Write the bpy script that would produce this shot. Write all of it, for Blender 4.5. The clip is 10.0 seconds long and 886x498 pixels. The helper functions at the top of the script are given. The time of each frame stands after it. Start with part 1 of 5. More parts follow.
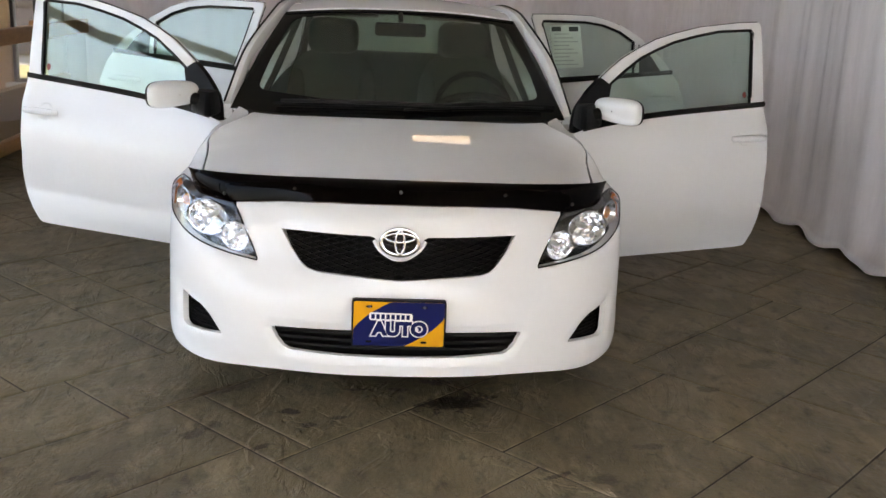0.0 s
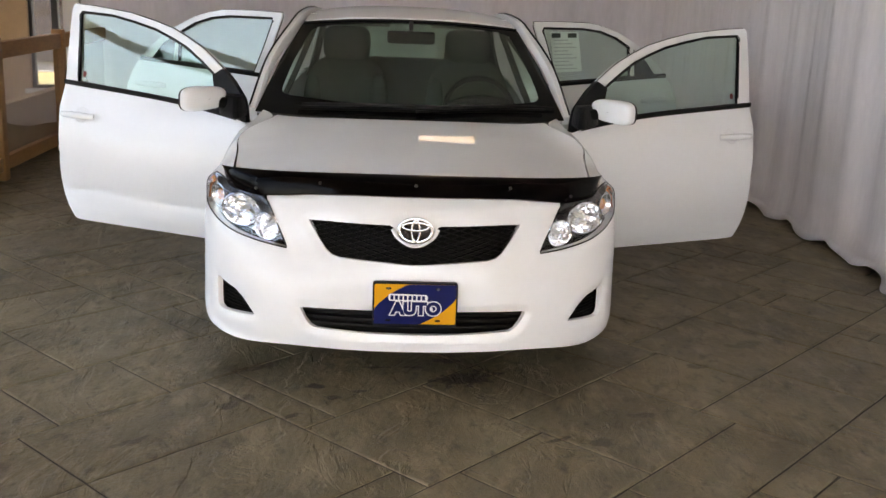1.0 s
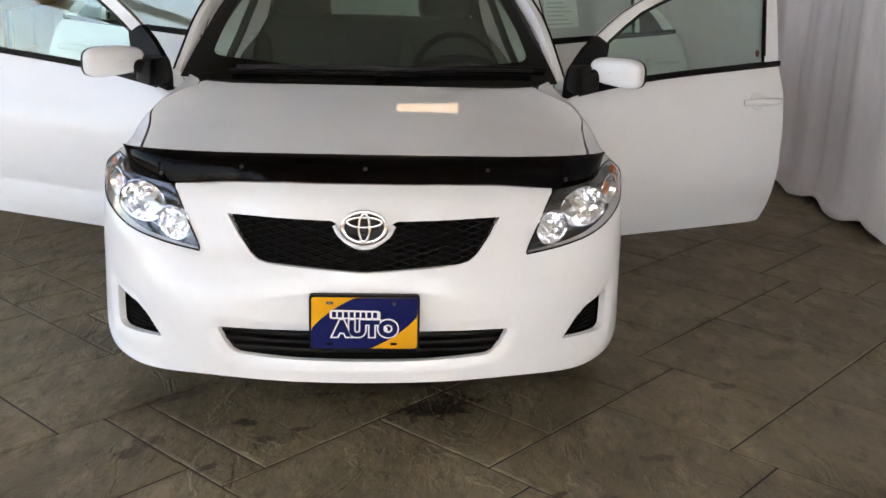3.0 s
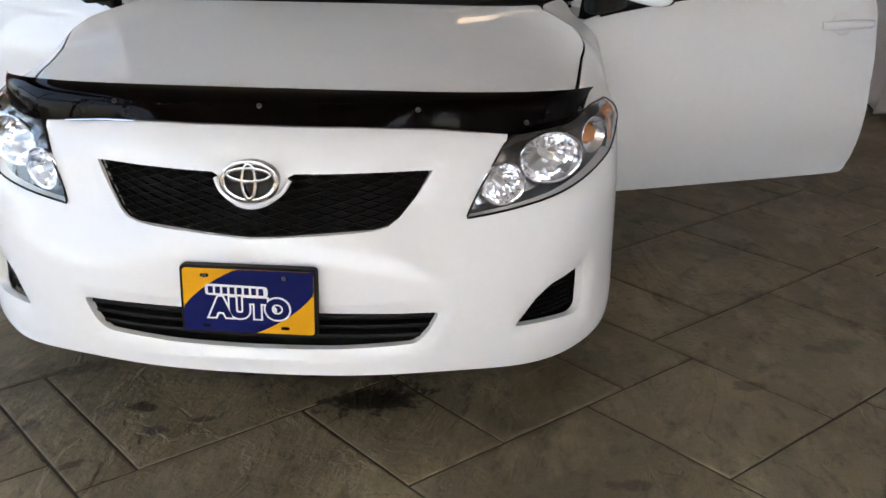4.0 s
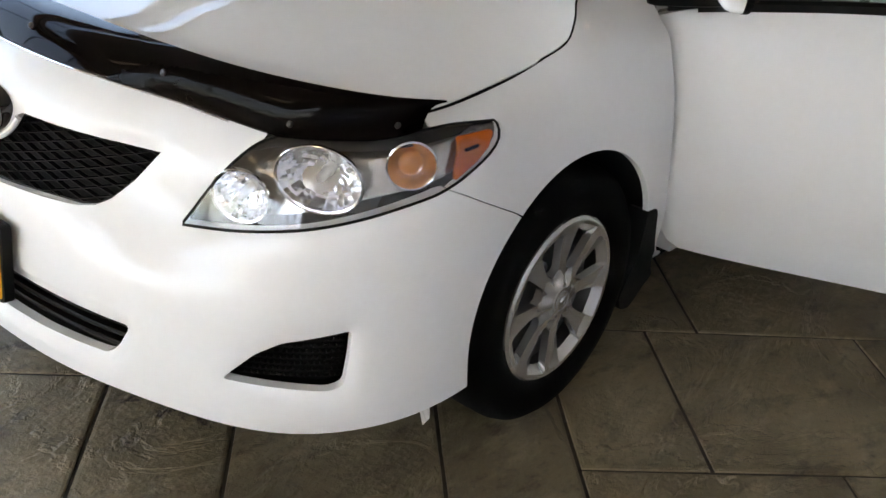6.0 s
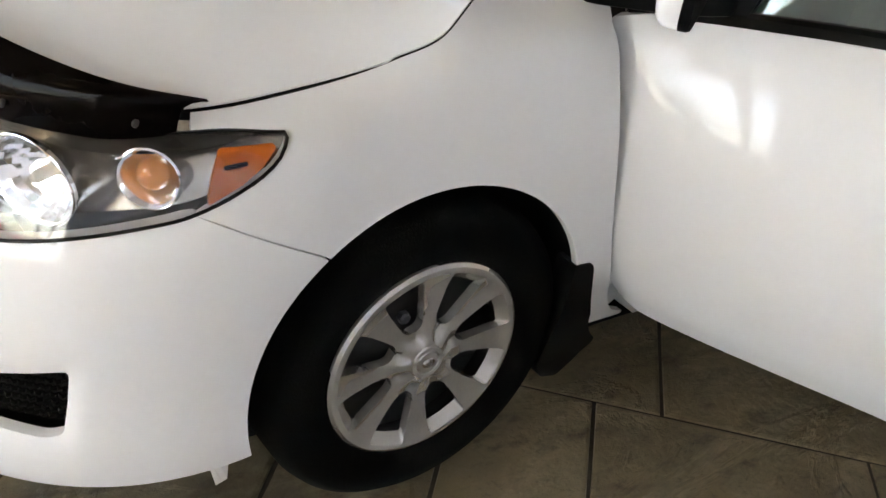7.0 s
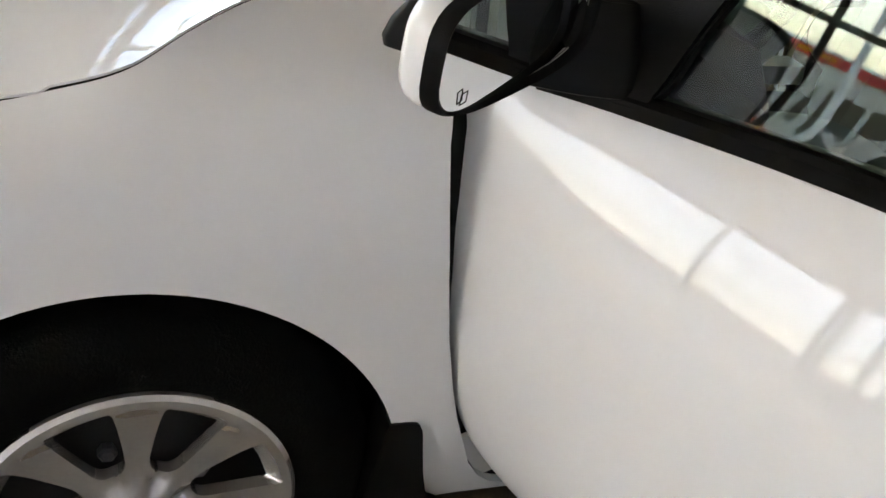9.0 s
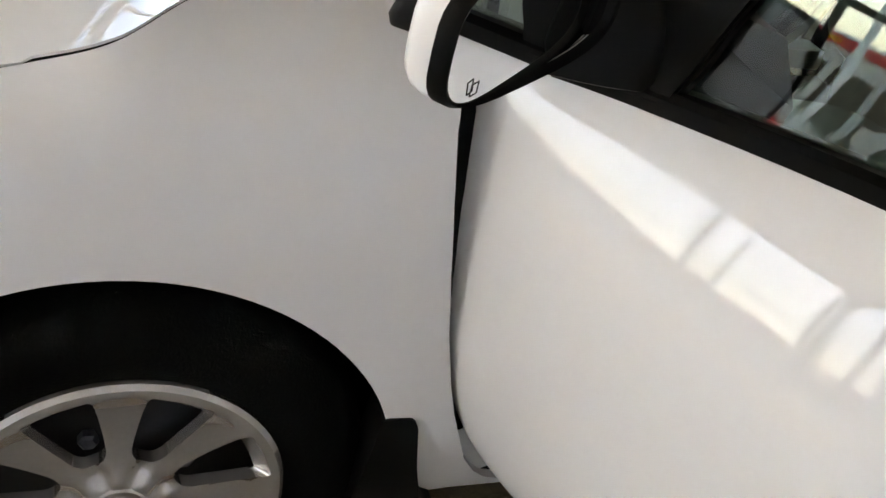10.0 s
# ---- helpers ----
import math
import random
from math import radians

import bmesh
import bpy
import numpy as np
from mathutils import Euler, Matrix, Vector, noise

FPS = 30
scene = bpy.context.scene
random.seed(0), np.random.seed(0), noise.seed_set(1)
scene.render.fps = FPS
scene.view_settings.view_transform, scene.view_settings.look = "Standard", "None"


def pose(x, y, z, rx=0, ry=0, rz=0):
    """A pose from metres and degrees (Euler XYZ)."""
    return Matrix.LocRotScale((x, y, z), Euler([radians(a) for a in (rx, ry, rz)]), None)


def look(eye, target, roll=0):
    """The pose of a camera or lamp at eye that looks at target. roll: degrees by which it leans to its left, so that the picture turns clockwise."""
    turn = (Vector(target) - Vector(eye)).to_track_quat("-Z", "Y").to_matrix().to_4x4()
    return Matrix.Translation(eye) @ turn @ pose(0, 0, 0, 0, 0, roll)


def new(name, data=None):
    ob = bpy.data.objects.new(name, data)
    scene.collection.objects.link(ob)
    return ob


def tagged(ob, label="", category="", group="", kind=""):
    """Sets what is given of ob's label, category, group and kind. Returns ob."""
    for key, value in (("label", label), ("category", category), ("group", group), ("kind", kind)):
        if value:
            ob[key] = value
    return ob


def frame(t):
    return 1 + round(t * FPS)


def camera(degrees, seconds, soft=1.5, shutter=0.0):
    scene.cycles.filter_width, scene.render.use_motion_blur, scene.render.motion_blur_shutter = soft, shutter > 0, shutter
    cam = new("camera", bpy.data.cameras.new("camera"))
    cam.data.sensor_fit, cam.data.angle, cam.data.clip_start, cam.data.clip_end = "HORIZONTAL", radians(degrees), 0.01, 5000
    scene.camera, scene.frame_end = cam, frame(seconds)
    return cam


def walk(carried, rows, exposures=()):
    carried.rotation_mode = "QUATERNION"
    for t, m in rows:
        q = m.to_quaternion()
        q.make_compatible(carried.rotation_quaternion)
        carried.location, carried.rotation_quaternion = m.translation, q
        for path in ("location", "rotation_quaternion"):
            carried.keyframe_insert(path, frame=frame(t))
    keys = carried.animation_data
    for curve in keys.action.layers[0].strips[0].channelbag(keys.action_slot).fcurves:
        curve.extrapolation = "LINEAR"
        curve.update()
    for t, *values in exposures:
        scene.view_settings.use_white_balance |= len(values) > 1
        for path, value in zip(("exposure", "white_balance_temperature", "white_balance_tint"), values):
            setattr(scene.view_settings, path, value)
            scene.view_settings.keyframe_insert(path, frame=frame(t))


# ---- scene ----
from mathutils import geometry

cam = camera(47.1, 10.0)
PATH = [
    (0, (-0.060, -0.504, 1.542), (0.060, 1.429, 1.042), 2.56),
    (0.5, (-0.087, -0.711, 1.563), (0.037, 1.224, 1.074), 2.42),
    (1, (-0.117, -0.882, 1.578), (-0.001, 1.053, 1.084), 2.21),
    (1.5, (-0.162, -1.014, 1.601), (-0.064, 0.919, 1.096), 2.02),
    (2, (-0.168, -0.834, 1.564), (-0.062, 1.100, 1.066), 2.13),
    (2.2, (-0.158, -0.715, 1.546), (-0.044, 1.219, 1.049), 2.17),
    (3.3, (0.167, 0.224, 1.434), (0.278, 2.128, 0.831), 1.34),
    (3.5, (0.256, 0.353, 1.425), (0.335, 2.245, 0.781), 1.32),
    (4, (0.631, 0.642, 1.355), (0.470, 2.513, 0.668), 0.63),
    (4.5, (0.957, 0.951, 1.362), (0.523, 2.760, 0.628), 2.31),
    (5, (1.281, 1.237, 1.380), (0.592, 2.946, 0.605), 3.30),
    (5.5, (1.640, 1.531, 1.377), (0.713, 3.117, 0.587), 3.94),
    (5.7, (1.762, 1.677, 1.405), (0.754, 3.196, 0.581), 4.57),
    (6.8, (2.003, 2.565, 1.425), (0.722, 3.730, 0.424), 9.00),
    (7, (1.983, 2.737, 1.420), (0.664, 3.849, 0.409), 9.50),
    (7.5, (1.915, 3.066, 1.408), (0.529, 4.106, 0.410), 11.30),
    (8, (1.902, 3.374, 1.398), (0.450, 4.269, 0.354), 11.30),
    (8.5, (1.858, 3.515, 1.371), (0.362, 4.327, 0.320), 11.60),
    (9, (1.780, 3.582, 1.351), (0.251, 4.331, 0.302), 12.63),
    (9.5, (1.718, 3.617, 1.342), (0.191, 4.323, 0.260), 15.08),
    (10, (1.716, 3.605, 1.341), (0.223, 4.349, 0.239), 14.85),
]
walk(cam, [(t, look(eye, target, roll)) for t, eye, target, roll in PATH],
     [(0, 3.38, 7850, 16), (1.5, 3.42, 8050, 18), (2.2, 3.42, 8000, 18), (3.5, 3.42, 7550, 16), (4.5, 3.36, 7300, 14), (5.5, 3.52, 7350, 13), (7, 4.1, 7650, 13), (7.5, 4.2, 7800, 13), (8, 3.98, 7700, 14), (10, 3.87, 7850, 14)])

# ---- world, sun and exposure ----
world = bpy.data.worlds.new("sky")
scene.world = world
world.use_nodes = True
_wn = world.node_tree.nodes
_bg = _wn["Background"]
_sky = _wn.new("ShaderNodeTexSky")
_sky.sky_type, _sky.sun_disc = "NISHITA", False
_sky.sun_elevation, _sky.sun_rotation = radians(60), radians(156.4)
_sky.dust_density, _sky.air_density = 2.5, 1.0
world.node_tree.links.new(_sky.outputs[0], _bg.inputs[0])
_bg.inputs[1].default_value = 0.15
sun_data = bpy.data.lights.new("sun", "SUN")
sun_data.energy, sun_data.angle, sun_data.color = 3.0, radians(0.6), (1, .95, .88)
sun = new("sun", sun_data)
sun.matrix_basis = look((4, -9.16, 17.3), (0, 0, 0))


# ---- materials ----
def mat(name, base, rough=0.5, metal=0.0, coat=0.0, vary=0.0, scale=8.0, bump=0.0, bscale=60.0, trans=0.0, ior=1.45, emit=0.0, stretch=(1, 1, 1), spec=0.5, coat_rough=0.04):
    m = bpy.data.materials.new(name)
    m.use_nodes = True
    nt = m.node_tree
    b = nt.nodes["Principled BSDF"]
    b.inputs["Base Color"].default_value = (*base, 1)
    b.inputs["Roughness"].default_value, b.inputs["Metallic"].default_value = rough, metal
    b.inputs["Coat Weight"].default_value, b.inputs["Coat Roughness"].default_value = coat, coat_rough
    b.inputs["Transmission Weight"].default_value, b.inputs["IOR"].default_value = trans, ior
    b.inputs["Specular IOR Level"].default_value = spec
    if emit:
        b.inputs["Emission Color"].default_value, b.inputs["Emission Strength"].default_value = (*base, 1), emit
    if vary or bump:
        geo, mp = nt.nodes.new("ShaderNodeNewGeometry"), nt.nodes.new("ShaderNodeMapping")
        mp.inputs["Scale"].default_value = stretch
        nt.links.new(geo.outputs["Position"], mp.inputs["Vector"])
    if vary:
        n1, n2 = nt.nodes.new("ShaderNodeTexNoise"), nt.nodes.new("ShaderNodeTexNoise")
        n1.inputs["Scale"].default_value, n2.inputs["Scale"].default_value = scale, scale * 9
        n1.inputs["Detail"].default_value = n2.inputs["Detail"].default_value = 5
        add = nt.nodes.new("ShaderNodeMath")
        add.operation = "ADD"
        ramp = nt.nodes.new("ShaderNodeMapRange")
        ramp.inputs[1].default_value, ramp.inputs[2].default_value = 0.6, 1.4
        ramp.inputs[3].default_value, ramp.inputs[4].default_value = 1 - vary, 1 + vary
        mul = nt.nodes.new("ShaderNodeMix")
        mul.data_type, mul.blend_type = "RGBA", "MULTIPLY"
        mul.inputs["Factor"].default_value = 1
        mul.inputs["A"].default_value = (*base, 1)
        comb = nt.nodes.new("ShaderNodeCombineColor")
        for n in (n1, n2):
            nt.links.new(mp.outputs[0], n.inputs["Vector"])
        nt.links.new(n1.outputs[0], add.inputs[0])
        nt.links.new(n2.outputs[0], add.inputs[1])
        nt.links.new(add.outputs[0], ramp.inputs[0])
        for k in range(3):
            nt.links.new(ramp.outputs[0], comb.inputs[k])
        nt.links.new(comb.outputs[0], mul.inputs["B"])
        nt.links.new(mul.outputs["Result"], b.inputs["Base Color"])
    if bump:
        n3, bp = nt.nodes.new("ShaderNodeTexNoise"), nt.nodes.new("ShaderNodeBump")
        n3.inputs["Scale"].default_value, n3.inputs["Detail"].default_value = bscale, 6
        bp.inputs["Strength"].default_value, bp.inputs["Distance"].default_value = min(1, bump), 0.004
        nt.links.new(mp.outputs[0], n3.inputs["Vector"])
        nt.links.new(n3.outputs[0], bp.inputs["Height"])
        nt.links.new(bp.outputs[0], b.inputs["Normal"])
    return m


PAINT = mat("white_paint", (.78, .79, .785), .45, coat=.7, vary=.015, scale=5, coat_rough=.015, spec=.0)
GLOSS = mat("smoked_acrylic", (.006, .004, .004), .08, coat=1.0, vary=.2, coat_rough=.02)
SMOKE = mat("smoked_guard", (.0022, .0014, .0014), .05, vary=.2, spec=.055)
FRIT = mat("black_glass_print", (.004, .004, .004), .12, vary=.2, spec=.35)
TRIM = mat("dark_pillar_trim", (.05, .055, .05), .85, vary=.1, bump=.2, bscale=500)
HOUSING = mat("lamp_housing", (.44, .425, .40), .22, metal=.92, vary=.15, scale=30, bump=.12, bscale=60)
WHEELB = mat("black_wheel_steel", (.012, .012, .013), .4, vary=.3, scale=25, spec=.4)
PLASTIC = mat("black_plastic", (.0032, .0032, .0035), .5, vary=.2, scale=14, bump=.25, bscale=900, spec=.18)
GRILLE = mat("grille_plastic", (.005, .005, .0055), .55, vary=.15, spec=.18)
RUBBER = mat("rubber_seal", (.0032, .0032, .0032), .5, vary=.2, spec=.2)
TYRE = mat("tyre_rubber", (.0035, .0035, .0037), .85, vary=.3, scale=18, bump=.3, bscale=260, spec=.07)
CHROME = mat("chrome", (.56, .57, .59), .07, metal=1, vary=.04)
REFLECT = mat("lamp_reflector", (.86, .87, .90), .10, metal=1, vary=.05)
SILVER = mat("silver_cover", (.51, .50, .485), .27, metal=.70, coat=.5, vary=.06, scale=20)
SCREW = mat("grey_screw", (.045, .045, .045), .5, vary=.2)
STEEL = mat("brake_steel", (.10, .10, .11), .45, metal=.7, vary=.3, scale=25)
# black for dark parts, and for sheets that paint shade in hollows
DARK = mat("dark_parts_and_shade", (.004, .004, .004), .9, vary=.3, spec=.2)
LENS = mat("clear_lens", (1, 1, 1), .02, trans=1, ior=1.42)
GLASS = mat("green_glass", (.60, .77, .67), .0, trans=1, ior=1.56)
CLEAR = mat("window_glass", (.97, .99, .98), .0, trans=1, ior=1.45)
AMBER = mat("amber_plastic", (.60, .13, .012), .10, coat=.6, vary=.08, scale=60, bump=.06, bscale=350)
BULB = mat("amber_bulb", (.70, .26, .06), .15, coat=.5, vary=.1)
MIRROR = mat("mirror_silver", (.80, .82, .84), .01, metal=1)
CLOTH = mat("grey_seat_cloth", (.13, .15, .13), .9, vary=.15, scale=12, bump=.5, bscale=500)
LINING = mat("grey_lining", (.20, .20, .185), .85, vary=.08, bump=.2, bscale=500)
DASH = mat("dash_plastic", (.018, .018, .018), .6, vary=.15, bump=.3, bscale=600)
BLUE = mat("plate_blue", (.004, .008, .075), .5, spec=.12, vary=.08, scale=20)
YELLOW = mat("plate_yellow", (.72, .33, .008), .5, spec=.2, vary=.06, scale=20)
WHITE = mat("plate_white", (.85, .84, .80), .4, vary=.04)
PAPER = mat("sticker_paper", (.55, .68, .60), .8, vary=.06, scale=10)
INK = mat("sticker_ink", (.04, .06, .05), .7, vary=.1)
RED = mat("sticker_red", (.20, .05, .04), .6, vary=.1)
CURTAIN = mat("white_curtain_cloth", (.80, .765, .79), .75, vary=.07, scale=3, bump=.25, bscale=700, stretch=(1, 1, .25))
WALL = mat("tan_wall_paint", (.55, .40, .24), .8, vary=.06, scale=2, bump=.2, bscale=220)
WOOD = mat("brown_rail_wood", (.36, .19, .075), .5, vary=.25, scale=6, bump=.3, bscale=80, stretch=(1, .25, 1))
METAL = mat("dark_window_frame", (.045, .042, .04), .45, metal=.3, vary=.1)
CEIL = mat("ceiling_tile", (.52, .50, .47), .9, vary=.06, bump=.4, bscale=300)
SILL = mat("white_sill", (.75, .74, .70), .6, vary=.05)
TUBE = mat("lamp_diffuser", (1, .82, .58), .5, emit=.34)
SHOPW = mat("shop_wall", (.62, .58, .50), .8, vary=.08, scale=.6)
FARWALL = mat("far_grey_wall", (.16, .16, .165), .8, vary=.15, scale=.8)
SHOPR = mat("shop_red_fascia", (.55, .035, .03), .6, vary=.08, scale=.5)
ASPHALT = mat("asphalt", (.10, .10, .10), .9, vary=.25, scale=.4, bump=.4, bscale=30)
GRASS = mat("dry_grass", (.09, .085, .04), .95, vary=.35, scale=1.5, bump=.6, bscale=25)
CARS = [mat("car_silver", (.45, .46, .48), .3, metal=.3, coat=1, vary=.03), mat("car_blue", (.05, .10, .22), .3, coat=1, vary=.03), mat("car_white", (.75, .75, .74), .3, coat=1, vary=.03)]
JOINT = mat("joint_concrete", (.040, .032, .024), .8, vary=.25, scale=9, bump=.5, bscale=90)


def stone():
    """Sealed stamped concrete: a colour for each slab, slate ridges, mottling, a few oil stains and painted shade under
    the bumper.
    """
    m = mat("stamped_concrete", (.14, .113, .083), .4, vary=.0)
    nt = m.node_tree
    b = nt.nodes["Principled BSDF"]
    geo, info = nt.nodes.new("ShaderNodeNewGeometry"), nt.nodes.new("ShaderNodeObjectInfo")

    def noise_of(scale, detail, rough=.55, squash=(1, 1, 1), turn=0.0, distort=0.0):
        mp, n = nt.nodes.new("ShaderNodeMapping"), nt.nodes.new("ShaderNodeTexNoise")
        mp.inputs["Scale"].default_value = squash
        mp.inputs["Rotation"].default_value = (0, 0, turn)
        n.inputs["Scale"].default_value, n.inputs["Detail"].default_value, n.inputs["Roughness"].default_value = scale, detail, rough
        n.inputs["Distortion"].default_value = distort
        nt.links.new(geo.outputs["Position"], mp.inputs["Vector"])
        nt.links.new(mp.outputs[0], n.inputs["Vector"])
        return n.outputs[0]

    def math_of(op, a, c, clamp=False):
        n = nt.nodes.new("ShaderNodeMath")
        n.operation, n.use_clamp = op, clamp
        for k, v in enumerate((a, c)):
            if isinstance(v, (int, float)):
                n.inputs[k].default_value = v
            else:
                nt.links.new(v, n.inputs[k])
        return n.outputs[0]

    def mix(a, c, fac):
        n = nt.nodes.new("ShaderNodeMix")
        n.data_type = "RGBA"
        for key, v in (("A", a), ("B", c)):
            if isinstance(v, tuple):
                n.inputs[key].default_value = (*v, 1)
            else:
                nt.links.new(v, n.inputs[key])
        nt.links.new(fac, n.inputs["Factor"])
        return n.outputs["Result"]

    def span(v, lo, hi):
        n = nt.nodes.new("ShaderNodeMapRange")
        n.inputs[1].default_value, n.inputs[2].default_value = lo, hi
        nt.links.new(v, n.inputs[0])
        return n.outputs[0]

    col = mix((.112, .092, .056), (.236, .195, .120), span(noise_of(2.2, 6), .3, .7))
    col = mix(col, (.105, .085, .052), math_of("MULTIPLY", span(info.outputs["Random"], .45, 1.0), .5))
    col = mix(col, (.36, .305, .200), math_of("MULTIPLY", span(noise_of(9, 8, .7, (1, .45, 1), .785), .50, .74), .6))
    col = mix(col, (.030, .023, .016), math_of("MULTIPLY", span(noise_of(14, 7, .7, (1, .5, 1), -.785), .53, .70), .75))
    col = mix(col, (.045, .036, .026), math_of("MULTIPLY", span(noise_of(40, 8, .75), .56, .68), .6))
    col = mix(col, (.40, .345, .235), math_of("MULTIPLY", span(noise_of(27, 9, .78), .58, .74), .4))
    wob = noise_of(15, 8, .75)
    sep = nt.nodes.new("ShaderNodeSeparateXYZ")
    nt.links.new(geo.outputs["Position"], sep.inputs[0])
    # oil stains; the broad one at (.05, 3.30) paints the shade under the bumper
    for x, y, rx, ry, turn, depth in ((.235, 3.11, .19, .11, .35, .97), (.17, 3.32, .08, .045, 0, .95), (-.39, 3.00, .07, .04, .2, .9), (-.68, 2.82, .13, .045, .9, .6), (.70, 2.50, .07, .05, 0, .5), (-.14, 3.22, .10, .015, .1, .8), (.02, 3.23, .06, .02, 0, .8), (-.45, 2.70, .06, .025, .4, .7), (.05, 3.30, .55, .20, 0, .45), (-.8, 3.1, .3, .12, .4, .35), (-.2, 2.95, .05, .02, .3, .7), (-1.0, 2.45, .10, .03, .7, .5), (.9, 2.75, .08, .03, .2, .5), (1.6, 3.6, .12, .06, .5, .4), (1.45, 4.0, .09, .05, 0, .4), (.55, 2.53, .08, .02, .5, .7),
                                      (1.28, 3.30, .06, .05, 0, .5), (-.30, 2.88, .04, .03, 0, .7), (-1.15, 2.7, .07, .04, .6, .4), (-.62, 3.22, .16, .06, .7, .45)):
        dx, dy = math_of("SUBTRACT", sep.outputs[0], x), math_of("SUBTRACT", sep.outputs[1], y)
        c, s = math.cos(turn), math.sin(turn)
        u = math_of("ADD", math_of("MULTIPLY", dx, c / rx), math_of("MULTIPLY", dy, s / rx))
        v = math_of("ADD", math_of("MULTIPLY", dx, -s / ry), math_of("MULTIPLY", dy, c / ry))
        r = math_of("SQRT", math_of("ADD", math_of("MULTIPLY", u, u), math_of("MULTIPLY", v, v)), 0)
        r = math_of("ADD", r, math_of("MULTIPLY", wob, 3.4))
        f = math_of("MULTIPLY", math_of("SUBTRACT", 1.0, span(r, 2.22, 2.48)), depth)
        col = mix(col, (.014, .008, .004), f)
    nt.links.new(col, b.inputs["Base Color"])
    ridge = noise_of(4.2, 9, .56, (1, .6, 1), .785, .6)
    h = math_of("ADD", math_of("MULTIPLY", ridge, 1.0), math_of("MULTIPLY", noise_of(48, 7, .65), .22))
    h = math_of("ADD", h, math_of("MULTIPLY", span(noise_of(3.0, 7, .6, (1, .6, 1), .785, .8), .50, .54), .22))
    bp = nt.nodes.new("ShaderNodeBump")
    bp.inputs["Strength"].default_value, bp.inputs["Distance"].default_value = 1.0, .026
    b.inputs["Specular IOR Level"].default_value = .3
    nt.links.new(h, bp.inputs["Height"])
    nt.links.new(bp.outputs[0], b.inputs["Normal"])
    nt.links.new(math_of("ADD", .30, math_of("MULTIPLY", noise_of(7, 6), .32)), b.inputs["Roughness"])
    return m


STONE = stone()


# ---- the car's skin: a plan outline, and sections along it that lean inwards ----
HALF, DEPTH, NOSE, POW = 0.875, 0.66, 2.775, 2.4
_th = np.linspace(0, math.pi / 2, 4001)
_rx, _ry = HALF * np.sin(_th) ** (2 / POW), DEPTH * (1 - np.cos(_th) ** (2 / POW))
_rs = np.concatenate([[0], np.cumsum(np.hypot(np.diff(_rx), np.diff(_ry)))])
_us = np.linspace(0, _rs[-1], 400)
_ux, _uy = np.interp(_us, _rs, _rx), np.interp(_us, _rs, _ry)
SC = float(_rs[-1])


def s_of_x(x):
    return float(np.interp(x, _rx, _rs))


def s_of_y(y):
    return float(np.interp(y - NOSE, _ry, _rs)) if y - NOSE < DEPTH else SC + y - NOSE - DEPTH


def outline(s):
    """Place and outward normal of the plan outline at s metres from the middle of the nose."""
    if s >= SC:
        return HALF, NOSE + DEPTH + s - SC, 1.0, 0.0
    e = 0.012
    x, y = np.interp(s, _us, _ux), np.interp(s, _us, _uy)
    x0, y0 = (np.interp(s - e, _us, _ux), np.interp(s - e, _us, _uy)) if s > e else (-np.interp(e - s, _us, _ux), np.interp(e - s, _us, _uy))
    x1, y1 = (np.interp(s + e, _us, _ux), np.interp(s + e, _us, _uy)) if s + e < SC else (HALF, DEPTH + s + e - SC)
    dx, dy = x1 - x0, y1 - y0
    d = math.hypot(dx, dy)
    return float(x), float(NOSE + y), float(dy / d), float(-dx / d)


STATIONS = [  # s, then the section as (lean, height) from the lower lip up
    (0.0, [(.06, .17), (.022, .20), (.004, .26), (0, .38), (.002, .49), (.012, .56), (.034, .63), (.062, .70), (.088, .765), (.155, .818)]),
    (s_of_x(.24), [(.06, .17), (.024, .20), (.005, .26), (0, .38), (.004, .48), (.022, .55), (.055, .62), (.08, .70), (.108, .768), (.168, .817)]),
    (s_of_x(.45), [(.07, .17), (.03, .20), (.008, .26), (0, .38), (.012, .48), (.048, .55), (.085, .62), (.108, .70), (.14, .768), (.19, .812)]),
    (s_of_x(.73), [(.06, .17), (.018, .20), (-.004, .26), (-.004, .38), (.003, .48), (.012, .55), (.028, .62), (.06, .70), (.10, .755), (.15, .80)]),
    (s_of_y(3.36), [(.06, .17), (.02, .20), (.002, .26), (0, .40), (0, .50), (0, .58), (.004, .66), (.010, .735), (.024, .786), (.124, .821)]),
    (s_of_y(3.60), [(.09, .17), (.05, .20), (.022, .26), (.004, .40), (0, .50), (0, .595), (.006, .69), (.020, .77), (.046, .825), (.104, .871)]),
    (s_of_y(3.68), [(.10, .17), (.06, .20), (.03, .26), (.005, .40), (0, .50), (0, .60), (.006, .70), (.022, .785), (.048, .848), (.096, .903)]),
    (s_of_y(3.74), [(.10, .17), (.061, .203), (.032, .265), (.006, .403), (0, .503), (0, .603), (.006, .703), (.022, .79), (.052, .862), (.124, .934)]),
    (s_of_y(3.80), [(.10, .17), (.062, .205), (.033, .27), (.006, .405), (0, .505), (0, .605), (.006, .705), (.022, .795), (.056, .872), (.165, .952)]),
    (s_of_y(3.93), [(.10, .17), (.065, .21), (.035, .28), (.008, .41), (0, .51), (0, .61), (.005, .71), (.022, .80), (.062, .888), (.222, .971)]),
    (s_of_y(4.17), [(.11, .17), (.075, .22), (.045, .30), (.012, .42), (.003, .52), (0, .62), (.004, .72), (.02, .82), (.05, .90), (.125, .990)]),
]
_ss = np.array([q[0] for q in STATIONS])
_sv = np.array([q[1] for q in STATIONS], float)


